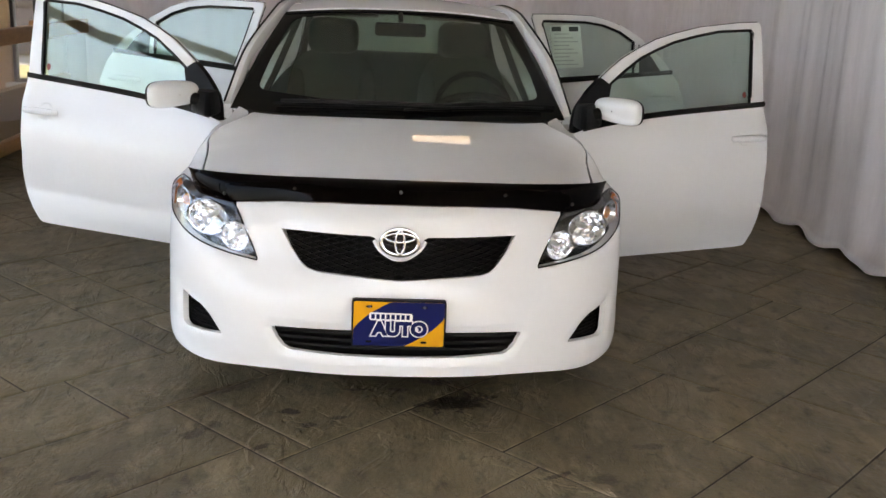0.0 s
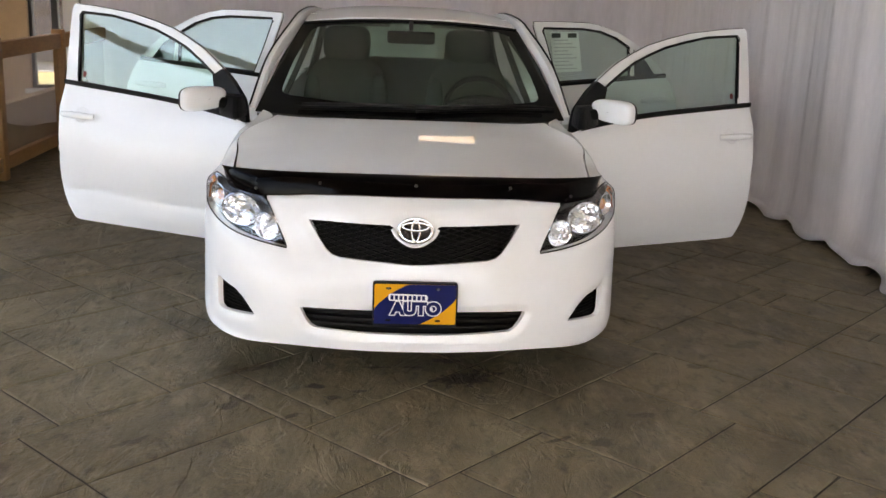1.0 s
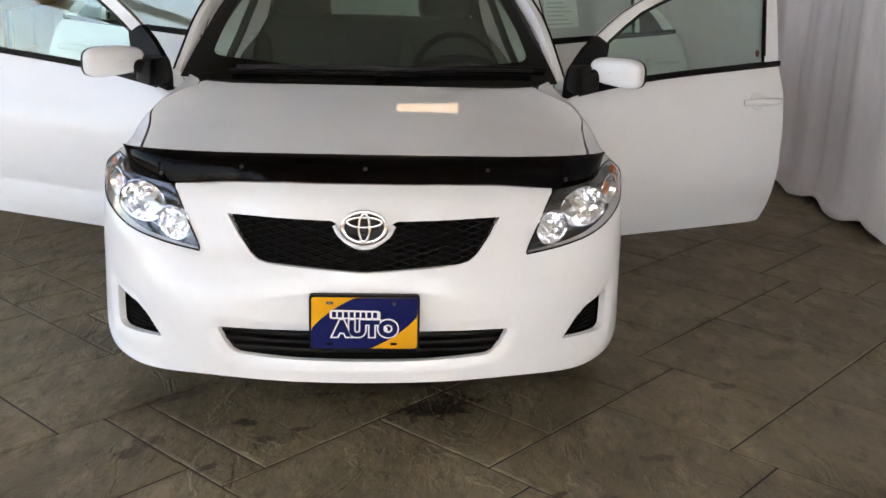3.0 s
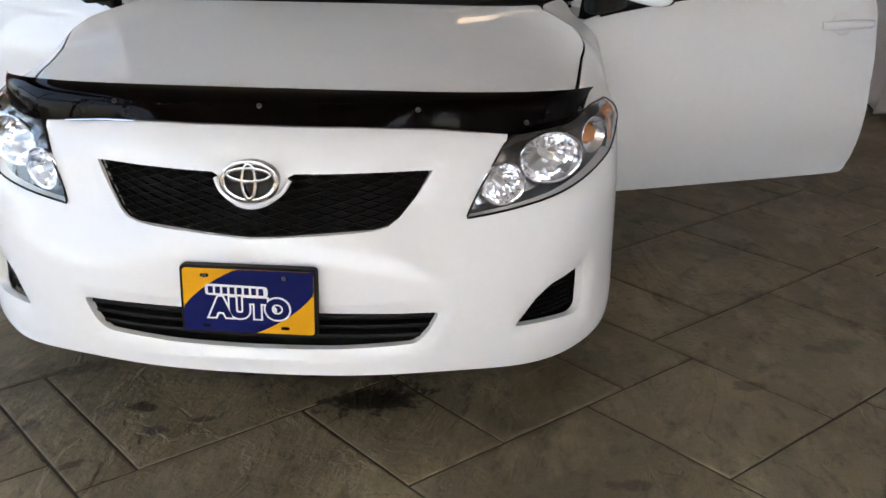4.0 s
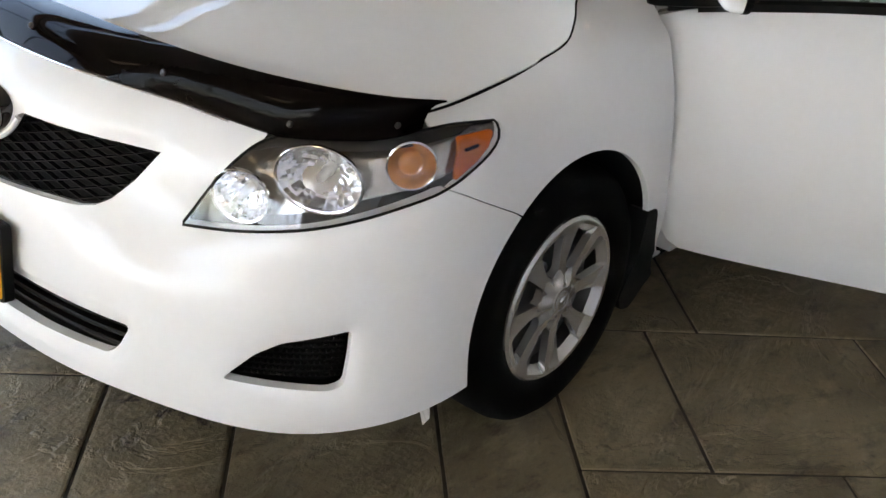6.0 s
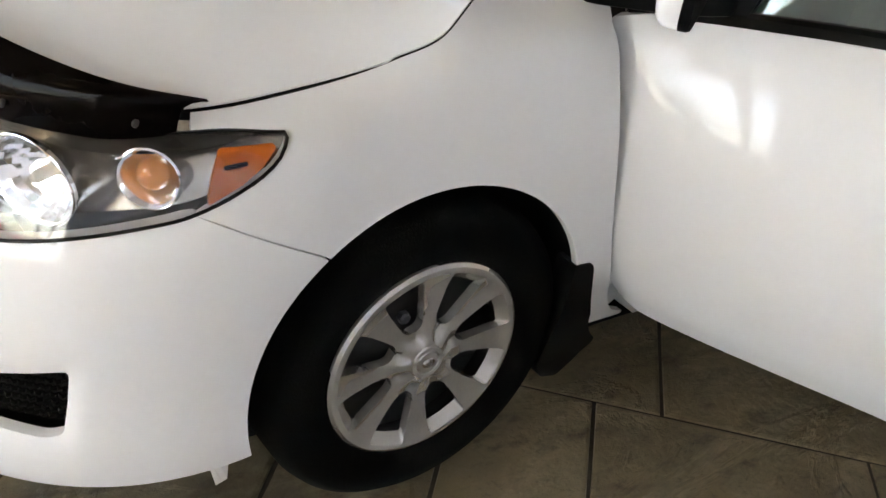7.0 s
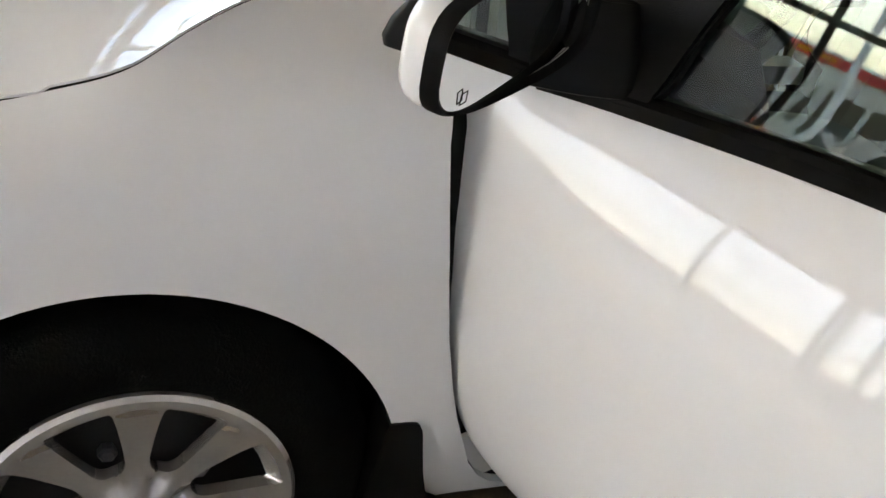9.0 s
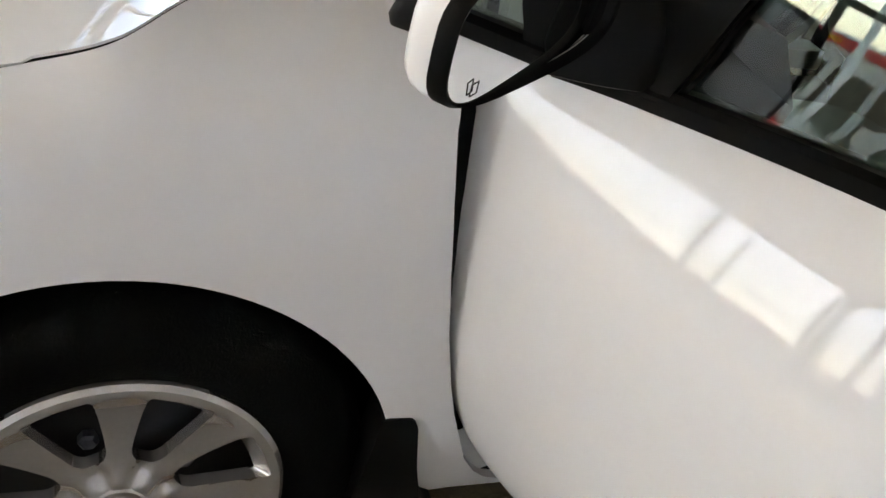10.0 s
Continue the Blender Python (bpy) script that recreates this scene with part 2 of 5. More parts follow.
def _spline(keys, vals, q):
    """Cubic through keys with finite-difference slopes."""
    q = float(min(max(q, keys[0]), keys[-1]))
    i = int(min(max(np.searchsorted(keys, q) - 1, 0), len(keys) - 2))
    d = np.diff(keys)
    def slope(j):
        if j == 0:
            return (vals[1] - vals[0]) / d[0]
        if j == len(keys) - 1:
            return (vals[-1] - vals[-2]) / d[-1]
        a, b = (vals[j] - vals[j - 1]) / d[j - 1], (vals[j + 1] - vals[j]) / d[j]
        return (a * d[j] + b * d[j - 1]) / (d[j] + d[j - 1])
    h, u = d[i], (q - keys[i]) / d[i]
    return ((2 * u**3 - 3 * u**2 + 1) * vals[i] + (u**3 - 2 * u**2 + u) * h * slope(i)
            + (-2 * u**3 + 3 * u**2) * vals[i + 1] + (u**3 - u**2) * h * slope(i + 1))


_cache = {}


def section(s):
    key = round(abs(s), 4)
    if key not in _cache:
        ctl = _spline(_ss, _sv, key)
        v = np.arange(len(ctl), dtype=float)
        fine = np.array([_spline(v, ctl, q) for q in np.linspace(0, len(ctl) - 1, 64)])
        fine[:, 1] = np.maximum.accumulate(fine[:, 1] + np.arange(64) * 1e-7)
        _cache[key] = (fine, outline(key))
    return _cache[key]


def z_top(s):
    return float(section(s)[0][-1, 1])


def skin(s, z, out=0.0):
    """The skin's point at s along the plan and height z; out: metres proud of it."""
    fine, (x, y, nx, ny) = section(s)
    lean = float(np.interp(z, fine[:, 1], fine[:, 0])) - out
    sign = -1 if s < 0 else 1
    return Vector((sign * (x - nx * lean), y - ny * lean, z))


# ---- mesh helpers: each gives (vertices, faces) ----
def basis(ob):
    m = ob.matrix_basis.copy()
    return basis(ob.parent) @ ob.matrix_parent_inverse @ m if ob.parent else m


def part(name, data, material, parent=None, label="", smooth=35, kind=""):
    me = bpy.data.meshes.new(name)
    if isinstance(data, bpy.types.Mesh):
        me = data
    else:
        v, f = data
        me.from_pydata([tuple(p) for p in v], [], f)
        bm = bmesh.new()
        bm.from_mesh(me)
        bmesh.ops.remove_doubles(bm, verts=bm.verts, dist=1e-5)
        bmesh.ops.recalc_face_normals(bm, faces=bm.faces)
        bm.to_mesh(me)
        bm.free()
    if smooth:
        me.shade_smooth()
        me.set_sharp_from_angle(angle=radians(smooth))
    if material:
        me.materials.clear()
        me.materials.append(material)
    ob = new(name, me)
    if parent:
        ob.parent = parent
        ob.matrix_parent_inverse = basis(parent).inverted()
    if label or kind:
        tagged(ob, label=label, kind=kind)
    return ob


def thing(name, place, label, category, group="", kind=""):
    ob = new(name)
    ob.empty_display_size = .1
    ob.matrix_basis = pose(*place)
    return tagged(ob, label, category, group, kind)


def join(*parts):
    v, f = [], []
    for pv, pf in parts:
        n = len(v)
        v += list(pv)
        f += [tuple(i + n for i in q) for q in pf]
    return v, f


def moved(data, m):
    return [m @ Vector(p) for p in data[0]], data[1]


def box(cx, cy, cz, sx, sy, sz, bev=0.0, seg=2):
    bm = bmesh.new()
    bmesh.ops.create_cube(bm, size=1)
    for v in bm.verts:
        v.co = (cx + v.co.x * sx, cy + v.co.y * sy, cz + v.co.z * sz)
    if bev:
        bmesh.ops.bevel(bm, geom=bm.edges[:], offset=min(bev, .49 * min(sx, sy, sz)), segments=seg, profile=.5, affect="EDGES")
    bm.verts.index_update()
    out = [v.co.copy() for v in bm.verts], [tuple(v.index for v in f.verts) for f in bm.faces]
    bm.free()
    return out


def loft(rings, closed=True, caps=False):
    n = len(rings[0])
    v = [Vector(p) for r in rings for p in r]
    f = []
    for i in range(len(rings) - 1):
        for j in range(n if closed else n - 1):
            k = (j + 1) % n
            f.append((i * n + j, i * n + k, (i + 1) * n + k, (i + 1) * n + j))
    if caps:
        f.append(tuple(range(n)))
        f.append(tuple(range(len(v) - n, len(v))))
    return v, f


def sweep(path, shape, closed=False, up=(0, 0, 1), caps=True):
    """A flat shape of (across, up) drawn along a path; shape may be a list, or a function of 0..1."""
    path = [Vector(p) for p in path]
    rings, n = [], len(path)
    for i, p in enumerate(path):
        a = path[i - 1] if i or closed else p
        b = path[(i + 1) % n] if i < n - 1 or closed else p
        t = (b - a).normalized()
        side = t.cross(Vector(up))
        side = side.normalized() if side.length > 1e-6 else Vector((1, 0, 0))
        top = side.cross(t)
        q = shape(i / max(1, n - 1)) if callable(shape) else shape
        rings.append([p + side * u + top * w for u, w in q])
    if closed:
        rings.append(rings[0])
    return loft(rings, True, caps and not closed)


def disc(r, n=8, ry=None):
    return [(r * math.cos(2 * math.pi * k / n), (ry or r) * math.sin(2 * math.pi * k / n)) for k in range(n)]


def tube(path, r, n=8, closed=False, up=(0, 0, 1)):
    return sweep(path, disc(r, n), closed, up)


def revolve(profile, place, axis, n=48):
    """profile: (radius, along) turned round the axis at place."""
    q = Vector(axis).to_track_quat("Z", "Y").to_matrix()
    rings = []
    for r, a in profile:
        rings.append([Vector(place) + q @ Vector((r * math.cos(2 * math.pi * k / n), r * math.sin(2 * math.pi * k / n), a)) for k in range(n)])
    return loft(rings)


def curve(pts, n=8, closed=False):
    """A smooth line through the points."""
    pts = [np.array(p, float) for p in pts]
    m, out = len(pts), []
    for i in range(m if closed else m - 1):
        p0 = pts[i - 1] if i or closed else pts[i]
        p1, p2 = pts[i], pts[(i + 1) % m]
        p3 = pts[(i + 2) % m] if i + 2 < m or closed else p2
        for k in range(n):
            t = k / n
            out.append(.5 * (2 * p1 + (p2 - p0) * t + (2 * p0 - 5 * p1 + 4 * p2 - p3) * t * t + (3 * p1 - p0 - 3 * p2 + p3) * t**3))
    if not closed:
        out.append(pts[-1])
    return [tuple(map(float, p)) for p in out]


def rounded(poly, r, n=4):
    """A polygon with its corners rounded."""
    out, m = [], len(poly)
    for i in range(m):
        a, p, b = (np.array(poly[j % m], float) for j in (i - 1, i, i + 1))
        la, lb = np.linalg.norm(a - p), np.linalg.norm(b - p)
        k = min(r, .45 * la, .45 * lb)
        p1, p2 = p + (a - p) / la * k, p + (b - p) / lb * k
        for j in range(n + 1):
            t = j / n
            out.append(tuple((1 - t) ** 2 * p1 + 2 * t * (1 - t) * p + t * t * p2))
    return out


def resample(poly, step, closed=True):
    out, m = [], len(poly)
    for i in range(m if closed else m - 1):
        a, b = np.array(poly[i], float), np.array(poly[(i + 1) % m], float)
        k = max(1, int(math.ceil(np.linalg.norm(b - a) / step)))
        out += [tuple(a + (b - a) * j / k) for j in range(k)]
    if not closed:
        out.append(tuple(poly[-1]))
    return out


def inside(q, poly):
    """Which of the points q lie in the polygon."""
    x, y = q[:, 0], q[:, 1]
    p = np.array(poly, float)
    r = np.zeros(len(q), bool)
    for (x0, y0), (x1, y1) in zip(p, np.roll(p, -1, 0)):
        if y0 != y1:
            r ^= ((y0 > y) != (y1 > y)) & (x < (x1 - x0) * (y - y0) / (y1 - y0) + x0)
    return r


def gap(q, poly):
    """The distance of the points q from the polygon's edge."""
    p = np.array(poly, float)
    best = np.full(len(q), 9.0)
    for a, b in zip(p, np.roll(p, -1, 0)):
        d = b - a
        t = np.clip(((q - a) @ d) / max(d @ d, 1e-12), 0, 1)
        best = np.minimum(best, np.linalg.norm(q - a - t[:, None] * d, axis=1))
    return best


def offset(poly, d):
    """A closed polygon moved outwards by d."""
    p = np.array(resample(poly, .02), float)
    area = float(np.sum(p[:, 0] * np.roll(p[:, 1], -1) - p[:, 1] * np.roll(p[:, 0], -1)))
    t = np.roll(p, -2, 0) - np.roll(p, 2, 0)
    n = np.stack([t[:, 1], -t[:, 0]], 1) / np.maximum(np.linalg.norm(t, axis=1), 1e-9)[:, None]
    return [tuple(q) for q in p + n * (d if area > 0 else -d)]


def patch(edge, holes, place, step=.02, lip=0.0, creases=()):
    """A skin over a flat polygon with holes, laid out by place(a, b, out); lip: how far its edges turn in."""
    loops = [resample(p, step) for p in (edge, *holes)]
    pts, links = [], []
    for lp in loops:
        n = len(pts)
        pts += lp
        links += [(n + i, n + (i + 1) % len(lp)) for i in range(len(lp))]
    for lp in creases:
        ok = inside(np.array(lp), edge) & (gap(np.array(lp), edge) > step * .4)
        for h in holes:
            ok &= ~inside(np.array(lp), h)
        n = len(pts)
        pts += [tuple(q) for q in lp]
        links += [(n + i, n + (i + 1) % len(lp)) for i in range(len(lp)) if ok[i] and ok[(i + 1) % len(lp)]]
    e = np.array(edge)
    (x0, y0), (x1, y1) = e.min(0), e.max(0)
    grid = np.array([(x0 + (i + .5 * (j % 2)) * step, y0 + j * step * .87) for j in range(int((y1 - y0) / step / .87) + 2) for i in range(int((x1 - x0) / step) + 2)])
    ok = inside(grid, edge) & (gap(grid, edge) > step * .45)
    for h in holes:
        ok &= ~inside(grid, h) & (gap(grid, h) > step * .45)
    for lp in creases:
        ok &= gap(grid, lp) > step * .4
    pts += [tuple(p) for p in grid[ok]]
    v2, _, f2, _, _, _ = geometry.delaunay_2d_cdt([Vector(p) for p in pts], links, [], 0, 1e-7)
    q = np.array([tuple(p) for p in v2])
    mid = np.array([q[list(t)].mean(0) for t in f2])
    keep = inside(mid, edge)
    for h in holes:
        keep &= ~inside(mid, h)
    faces = [tuple(t) for t, k in zip(f2, keep) if k]
    verts = [Vector(place(a, b, 0.0)) for a, b in q]
    if lip:
        count = {}
        for t in faces:
            for i in range(3):
                a, b = t[i], t[(i + 1) % 3]
                count[(min(a, b), max(a, b))] = count.get((min(a, b), max(a, b)), 0) + 1
        back = {}
        for (a, b), c in count.items():
            if c == 1:
                for k in (a, b):
                    if k not in back:
                        back[k] = len(verts)
                        verts.append(Vector(place(q[k][0], q[k][1], -lip)))
                faces.append((a, b, back[b], back[a]))
    return verts, faces


def slab(edge, place, step=.05, thick=.004):
    """A closed pane: front, back and rim."""
    v, f = patch(edge, [], place, step)
    n = len(v)
    w, _ = patch(edge, [], lambda a, b, o: place(a, b, o - thick), step)
    count = {}
    for t in f:
        for i in range(len(t)):
            a, b = t[i], t[(i + 1) % len(t)]
            count.setdefault((min(a, b), max(a, b)), []).append((a, b))
    rim = [(e[0][1], e[0][0], e[0][0] + n, e[0][1] + n) for e in count.values() if len(e) == 1]
    return v + w, f + [tuple(i + n for i in reversed(t)) for t in f] + rim


def lettering(words, size, depth, grow):
    """A word as a mesh, in the built-in font, lying flat and centred."""
    c = bpy.data.curves.new("word", "FONT")
    c.body, c.size, c.extrude, c.align_x, c.align_y, c.offset = words, size, depth, "CENTER", "CENTER", grow
    o = bpy.data.objects.new("word", c)
    scene.collection.objects.link(o)
    bpy.context.view_layer.update()
    me = bpy.data.meshes.new_from_object(o.evaluated_get(bpy.context.evaluated_depsgraph_get()))
    v, f = [p.co.copy() for p in me.vertices], [tuple(q.vertices) for q in me.polygons]
    bpy.data.objects.remove(o)
    bpy.data.curves.remove(c)
    return v, f


# ---- the car's front: outlines as (s along the plan, height) ----
def mirrored(half):
    """A closed outline from its right half, which starts and ends near the middle."""
    return [*half, *[(-s, z) for s, z in reversed(half) if abs(s) > 1e-6]]


GRILLE_HALF = [(0, .640), (.032, .645), (.058, .660), (.074, .682), (.086, .706), (.10, .712), (.25, .712), (.45, .707), (.40, .648), (.355, .606), (.325, .590), (.29, .584), (.12, .577), (.05, .573), (0, .571)]
GRILLE_HOLE = mirrored(GRILLE_HALF)
LOW_HOLE = rounded(mirrored([(0, .395), (.25, .393), (.445, .388), (.415, .335), (.385, .309), (.2, .300), (0, .298)]), .015, 3)
FOG_HOLE = rounded([(.638, .326), (.70, .386), (.75, .413), (.882, .439), (.878, .38), (.870, .320), (.84, .310)], .012, 3)
LAMP_LOW = curve([(.532, .597), (.61, .606), (.69, .618), (.83, .643), (.98, .680), (1.06, .703), (1.14, .745), (1.203, .798)], 5)
LAMP_TOP = curve([(1.203, .802), (1.12, .799), (1.03, .791), (.92, .783), (.80, .778), (.72, .772), (.66, .748), (.595, .688), (.532, .602)], 5)
LAMP = LAMP_LOW + LAMP_TOP
ARCH_Y, ARCH_Z, ARCH_R = 3.678, .325, .356


def arch(a0, a1, n=30):
    out = []
    for k in range(n + 1):
        a = radians(a0 + (a1 - a0) * k / n)
        r = ARCH_R - .012 * max(0, (math.degrees(a) - 140) / 50)
        y, z = ARCH_Y + r * math.cos(a), ARCH_Z + r * math.sin(a)
        out.append((s_of_y(y), z))
    return out


DENTS = [(LOW_HOLE, .011, .030), (FOG_HOLE, .004, .014), ([(-s, z) for s, z in FOG_HOLE], .004, .014)]
CREASES = [offset(LOW_HOLE, .030), offset(GRILLE_HOLE, .036), offset(LAMP, .030), [(-s, z) for s, z in offset(LAMP, .030)]]
SCOOP = [(.50, .335), (.64, .332), (.862, .314), (.880, .438), (.75, .413), (.66, .365)]


def ease(t):
    t = np.clip(t, 0, 1)
    return t * t * (3 - 2 * t)


def nose_at(points):
    """Depth by which the bumper is drawn in round its openings."""
    q = np.abs(np.array(points, float))
    q0 = np.array(points, float)
    d = np.zeros(len(q))
    for poly, depth, width in DENTS:
        far = np.where(inside(q0, poly), 0, gap(q0, poly))
        d += depth * ease(1 - far / width)
    side = np.clip((q[:, 0] - .22) / .14, 0, 1)
    d += .005 * side * ease(1 - np.where(inside(q0, GRILLE_HOLE), 0, gap(q0, GRILLE_HOLE)) / .036)
    d += .0045 * ease(1 - np.where(inside(q, LAMP), 0, gap(q, LAMP)) / .032)
    far = np.where(inside(q, SCOOP), 0, gap(q, SCOOP))
    t = ease(1 - far / .04) * ease((q[:, 0] - .48) / .3)
    return d + .007 * t


def bumper_place(s, z, out):
    return skin(s, z, out - float(nose_at([(s, z)])[0]))


def vec_skin(s, z, out):
    """The skin; its upper edge turns down, not in."""
    if out < 0 and z > z_top(s) - .01:
        return skin(s, z) + Vector((0, 0, -.002))
    return skin(s, z, out)


car = thing("sedan_car", (0, 5.0, 0), "white four-door sedan with all its doors standing open", "car")

# bumper, lower lip to hood edge, with the seam to the fender and the lamps' lower edges as its border
_low = [(s, .232 - .026 * math.exp(-((s - .78) / .22) ** 2) + (.014 * max(0, (s - .95) / .22) ** 2)) for s in np.linspace(0, s_of_y(3.338), 36)]
_arch_front = [q for q in arch(193.5, 129.5, 18)]
_seam = [(1.253, .6105), (1.17, .6505), (1.095, .6865), (1.062, .6995)]
_seam_up = [(1.255, .6125), (1.171, .6525), (1.096, .6885), (1.064, .7015)]
_lampedge = [q for q in reversed(LAMP_LOW) if q[0] < 1.06]
_inner = [(s, z) for s, z in reversed(LAMP_TOP) if z < .765 and s < .72]
_lead = [(s, z_top(s) - .001) for s in np.linspace(.72, 0, 30)]
BUMPER = mirrored([*_low, *_arch_front, *_seam, *_lampedge, *_inner, *_lead])
part("bumper", patch(BUMPER, [GRILLE_HOLE, LOW_HOLE, FOG_HOLE, [(-s, z) for s, z in FOG_HOLE]], bumper_place, .016, .022, CREASES), PAINT, car, smooth=24)

# near-black sheet inside the nose: the shade behind the openings, put in as colour
part("nose_shade", patch(mirrored([(0, .24), (.9, .24), (1.12, .30), (1.15, .60), (.6, .60), (.5, .70), (0, .72)]), [], lambda s, z, o: skin(s, z, o - .075), .06), DARK, car)

# fenders
REAR_EDGE = [(4.212, .262), (4.186, .287), (4.157, .33), (4.130, .39), (4.104, .45), (4.084, .51), (4.062, .59), (4.044, .68), (4.030, .77), (4.022, .85), (4.026, .905), (4.050, .94), (4.090, .962)]
_rear = [(s_of_y(y), z) for y, z in REAR_EDGE]
_fend_low = [(s_of_y(4.03), .250), (s_of_y(4.10), .238), (s_of_y(4.17), .233), (s_of_y(4.26), .231), (s_of_y(4.255), .243)]
FENDER = [*_seam_up[::-1], *arch(128.8, -10, 40), *_fend_low, *_rear, *[(s, z_top(s) - .002) for s in np.linspace(s_of_y(4.10), 1.075, 50)],
          *[q for q in LAMP_TOP if q[0] > 1.06][::-1], *[q for q in LAMP_LOW if q[0] > 1.063][::-1]]
for side in (1, -1):
    part("front_fender", patch([(side * s, z) for s, z in FENDER], [], vec_skin, .017, .016), PAINT, car, smooth=40)
    # rolled inner edge of the arch and the liner behind it
    ring = [Vector(skin(side * s, z, -.013)) + (Vector((0, s_y, s_z)) * .006) for (s, z), (s_y, s_z) in zip(arch(186, -4, 40), [(math.cos(radians(186 - 190 * k / 40)), math.sin(radians(186 - 190 * k / 40))) for k in range(41)])]
    liner = [[p, p + Vector((-side * .05, 0, .004)), p + Vector((-side * .30, 0, .02))] for p in ring]
    part("wheel_liner", loft(liner, False), DARK, car, smooth=60)
    # black strip added over the white jamb to paint the gap's shade
    part("gap_shade", loft([[skin(side * s_of_y(y - .012), z, -.016), skin(side * s_of_y(y + .03), z, -.040), skin(side * s_of_y(y + .10), z, -.085)] for y, z in REAR_EDGE[3:-1]], False), RUBBER, car, "black strip painting the shade in the door gap", 60)
    part("lower_jamb", loft([[skin(side * s_of_y(y - .012), z, -.012), skin(side * s_of_y(y + .03), z, -.026), skin(side * s_of_y(y + .10), z, -.060)] for y, z in REAR_EDGE[:4]], False), PAINT, car, "white foot of the door jamb", 60)
    flap = [(4.005, .455), (4.047, .452), (4.055, .44), (4.070, .36), (4.088, .295), (4.114, .254), (4.136, .236), (4.134, .218), (4.095, .182), (4.055, .155), (4.01, .166), (3.99, .21), (3.987, .30), (4.0, .40)]
    part("mud_flap", slab(rounded(flap, .008, 2), lambda y, z, o, sd=side: Vector((sd * (.845 + o + .03 * (z > .2) * min(1, (z - .2) * 8) - .02 * max(0, .2 - z)), y, z)), .03, .055), PLASTIC, car, "black plastic mud flap")
    tab = [Vector((side * .768, 3.302, .20)), Vector((side * .757, 3.350, .20)), Vector((side * .777, 3.337, .107)), Vector((side * .776, 3.328, .103))]
    part("air_dam_tab", ([*tab, *[p + Vector((0, .012, .004)) for p in tab]], [(0, 1, 2, 3), (4, 5, 6, 7), (0, 1, 5, 4), (1, 2, 6, 5), (2, 3, 7, 6), (3, 0, 4, 7)]), WHITE, car, "small pale plastic tab under the bumper", 0)

# hood: a crowned sheet inside the line of the fenders
_edge = [skin(s, z_top(s)) for s in np.linspace(0, s_of_y(3.99), 160)]
_ey, _ex, _ez = (np.array([p[k] for p in _edge]) for k in (1, 0, 2))
_hy = np.array([2.90, 2.96, 3.05, 3.15, 3.3, 3.5, 3.7, 3.85, 4.0])
_hz = np.array([.806, .832, .856, .875, .904, .936, .963, .981, .995])


def hood_z(x, y):
    """Height of the hood over the plan."""
    bx, bz, zc = np.interp(y, _ey, _ex), np.interp(y, _ey, _ez), _spline(_hy, _hz, y)
    yy = y - .5 * (y - 3.60 + math.sqrt((y - 3.60) ** 2 + .10 ** 2))
    sx, sz = np.interp(yy, _ey, _ex), np.interp(yy, _ey, _ez) + .22 * (y - yy)
    u = min(1.05, abs(x) / max(sx, 1e-3))
    t = min(1.0, max(0.0, (abs(x) / max(bx, 1e-3) - .68) / .32))
    fix = (bz - (zc - (zc - sz) * (bx / max(sx, 1e-3)) ** 2.3)) * t * t * t if y > 3.6 else 0.0
    fade = min(1, max(0, (y - 3.0) / .3))
    crease = .0007 * fade * math.exp(-((abs(x) - .43 - .13 * (y - 3.0)) / .06) ** 2)
    return float(zc - (zc - sz) * u ** 2.3 + fix + crease)


_side = [(float(x) - (.0046 if y < 3.68 else .0030), float(y)) for x, y in zip(_ex, _ey) if y < 3.955]
_side = [(max(0.0, x), y + (.002 if x < .3 else 0)) for x, y in _side]
_back = [(x, 3.858 + .105 * (x / .60) ** 2) for x in np.linspace(.635, 0, 16)]
HOOD = mirrored([*_side, *_back])
part("hood", patch(HOOD, [], lambda x, y, o: Vector((x, y, hood_z(x, y) + o)), .022, .003), PAINT, car, smooth=40)
# near-black sheet under the hood paints the shade in its shut line
part("hood_gap_shade", patch([(x * 1.006, y + .004) for x, y in HOOD], [], lambda x, y, o: Vector((x, y, hood_z(x, y) - .016)), .04), DARK, car)

# smoked hood guard with its clips
DS = np.linspace(-1.085, 1.085, 90)


_gs = np.array([0, .25, .47, .72, .92, 1.085])
_gtop = np.array([(0, 3.02, .876), (.248, 3.027, .875), (.455, 3.055, .871), (.635, 3.125, .864), (.738, 3.20, .858), (.790, 3.285, .850)])
_gz = np.array([.813, .810, .798, .777, .783, .796])


def guard_at(s, t):
    """t: 0 at the lower edge, 1 at the upper edge."""
    a, sg = abs(s), (-1 if s < 0 else 1)
    sl = s - sg * .045 * min(1, max(0, (a - .86) / .225)) ** 2
    low = skin(sl, min(float(np.interp(a, _gs, _gz)), z_top(sl)), .014)
    x, y, z = _spline(_gs, _gtop, a)
    top = Vector((sg * float(x), float(y), float(z)))
    return low.lerp(top, t) + Vector((0, -.012, .017)) * math.sin(math.pi * t)


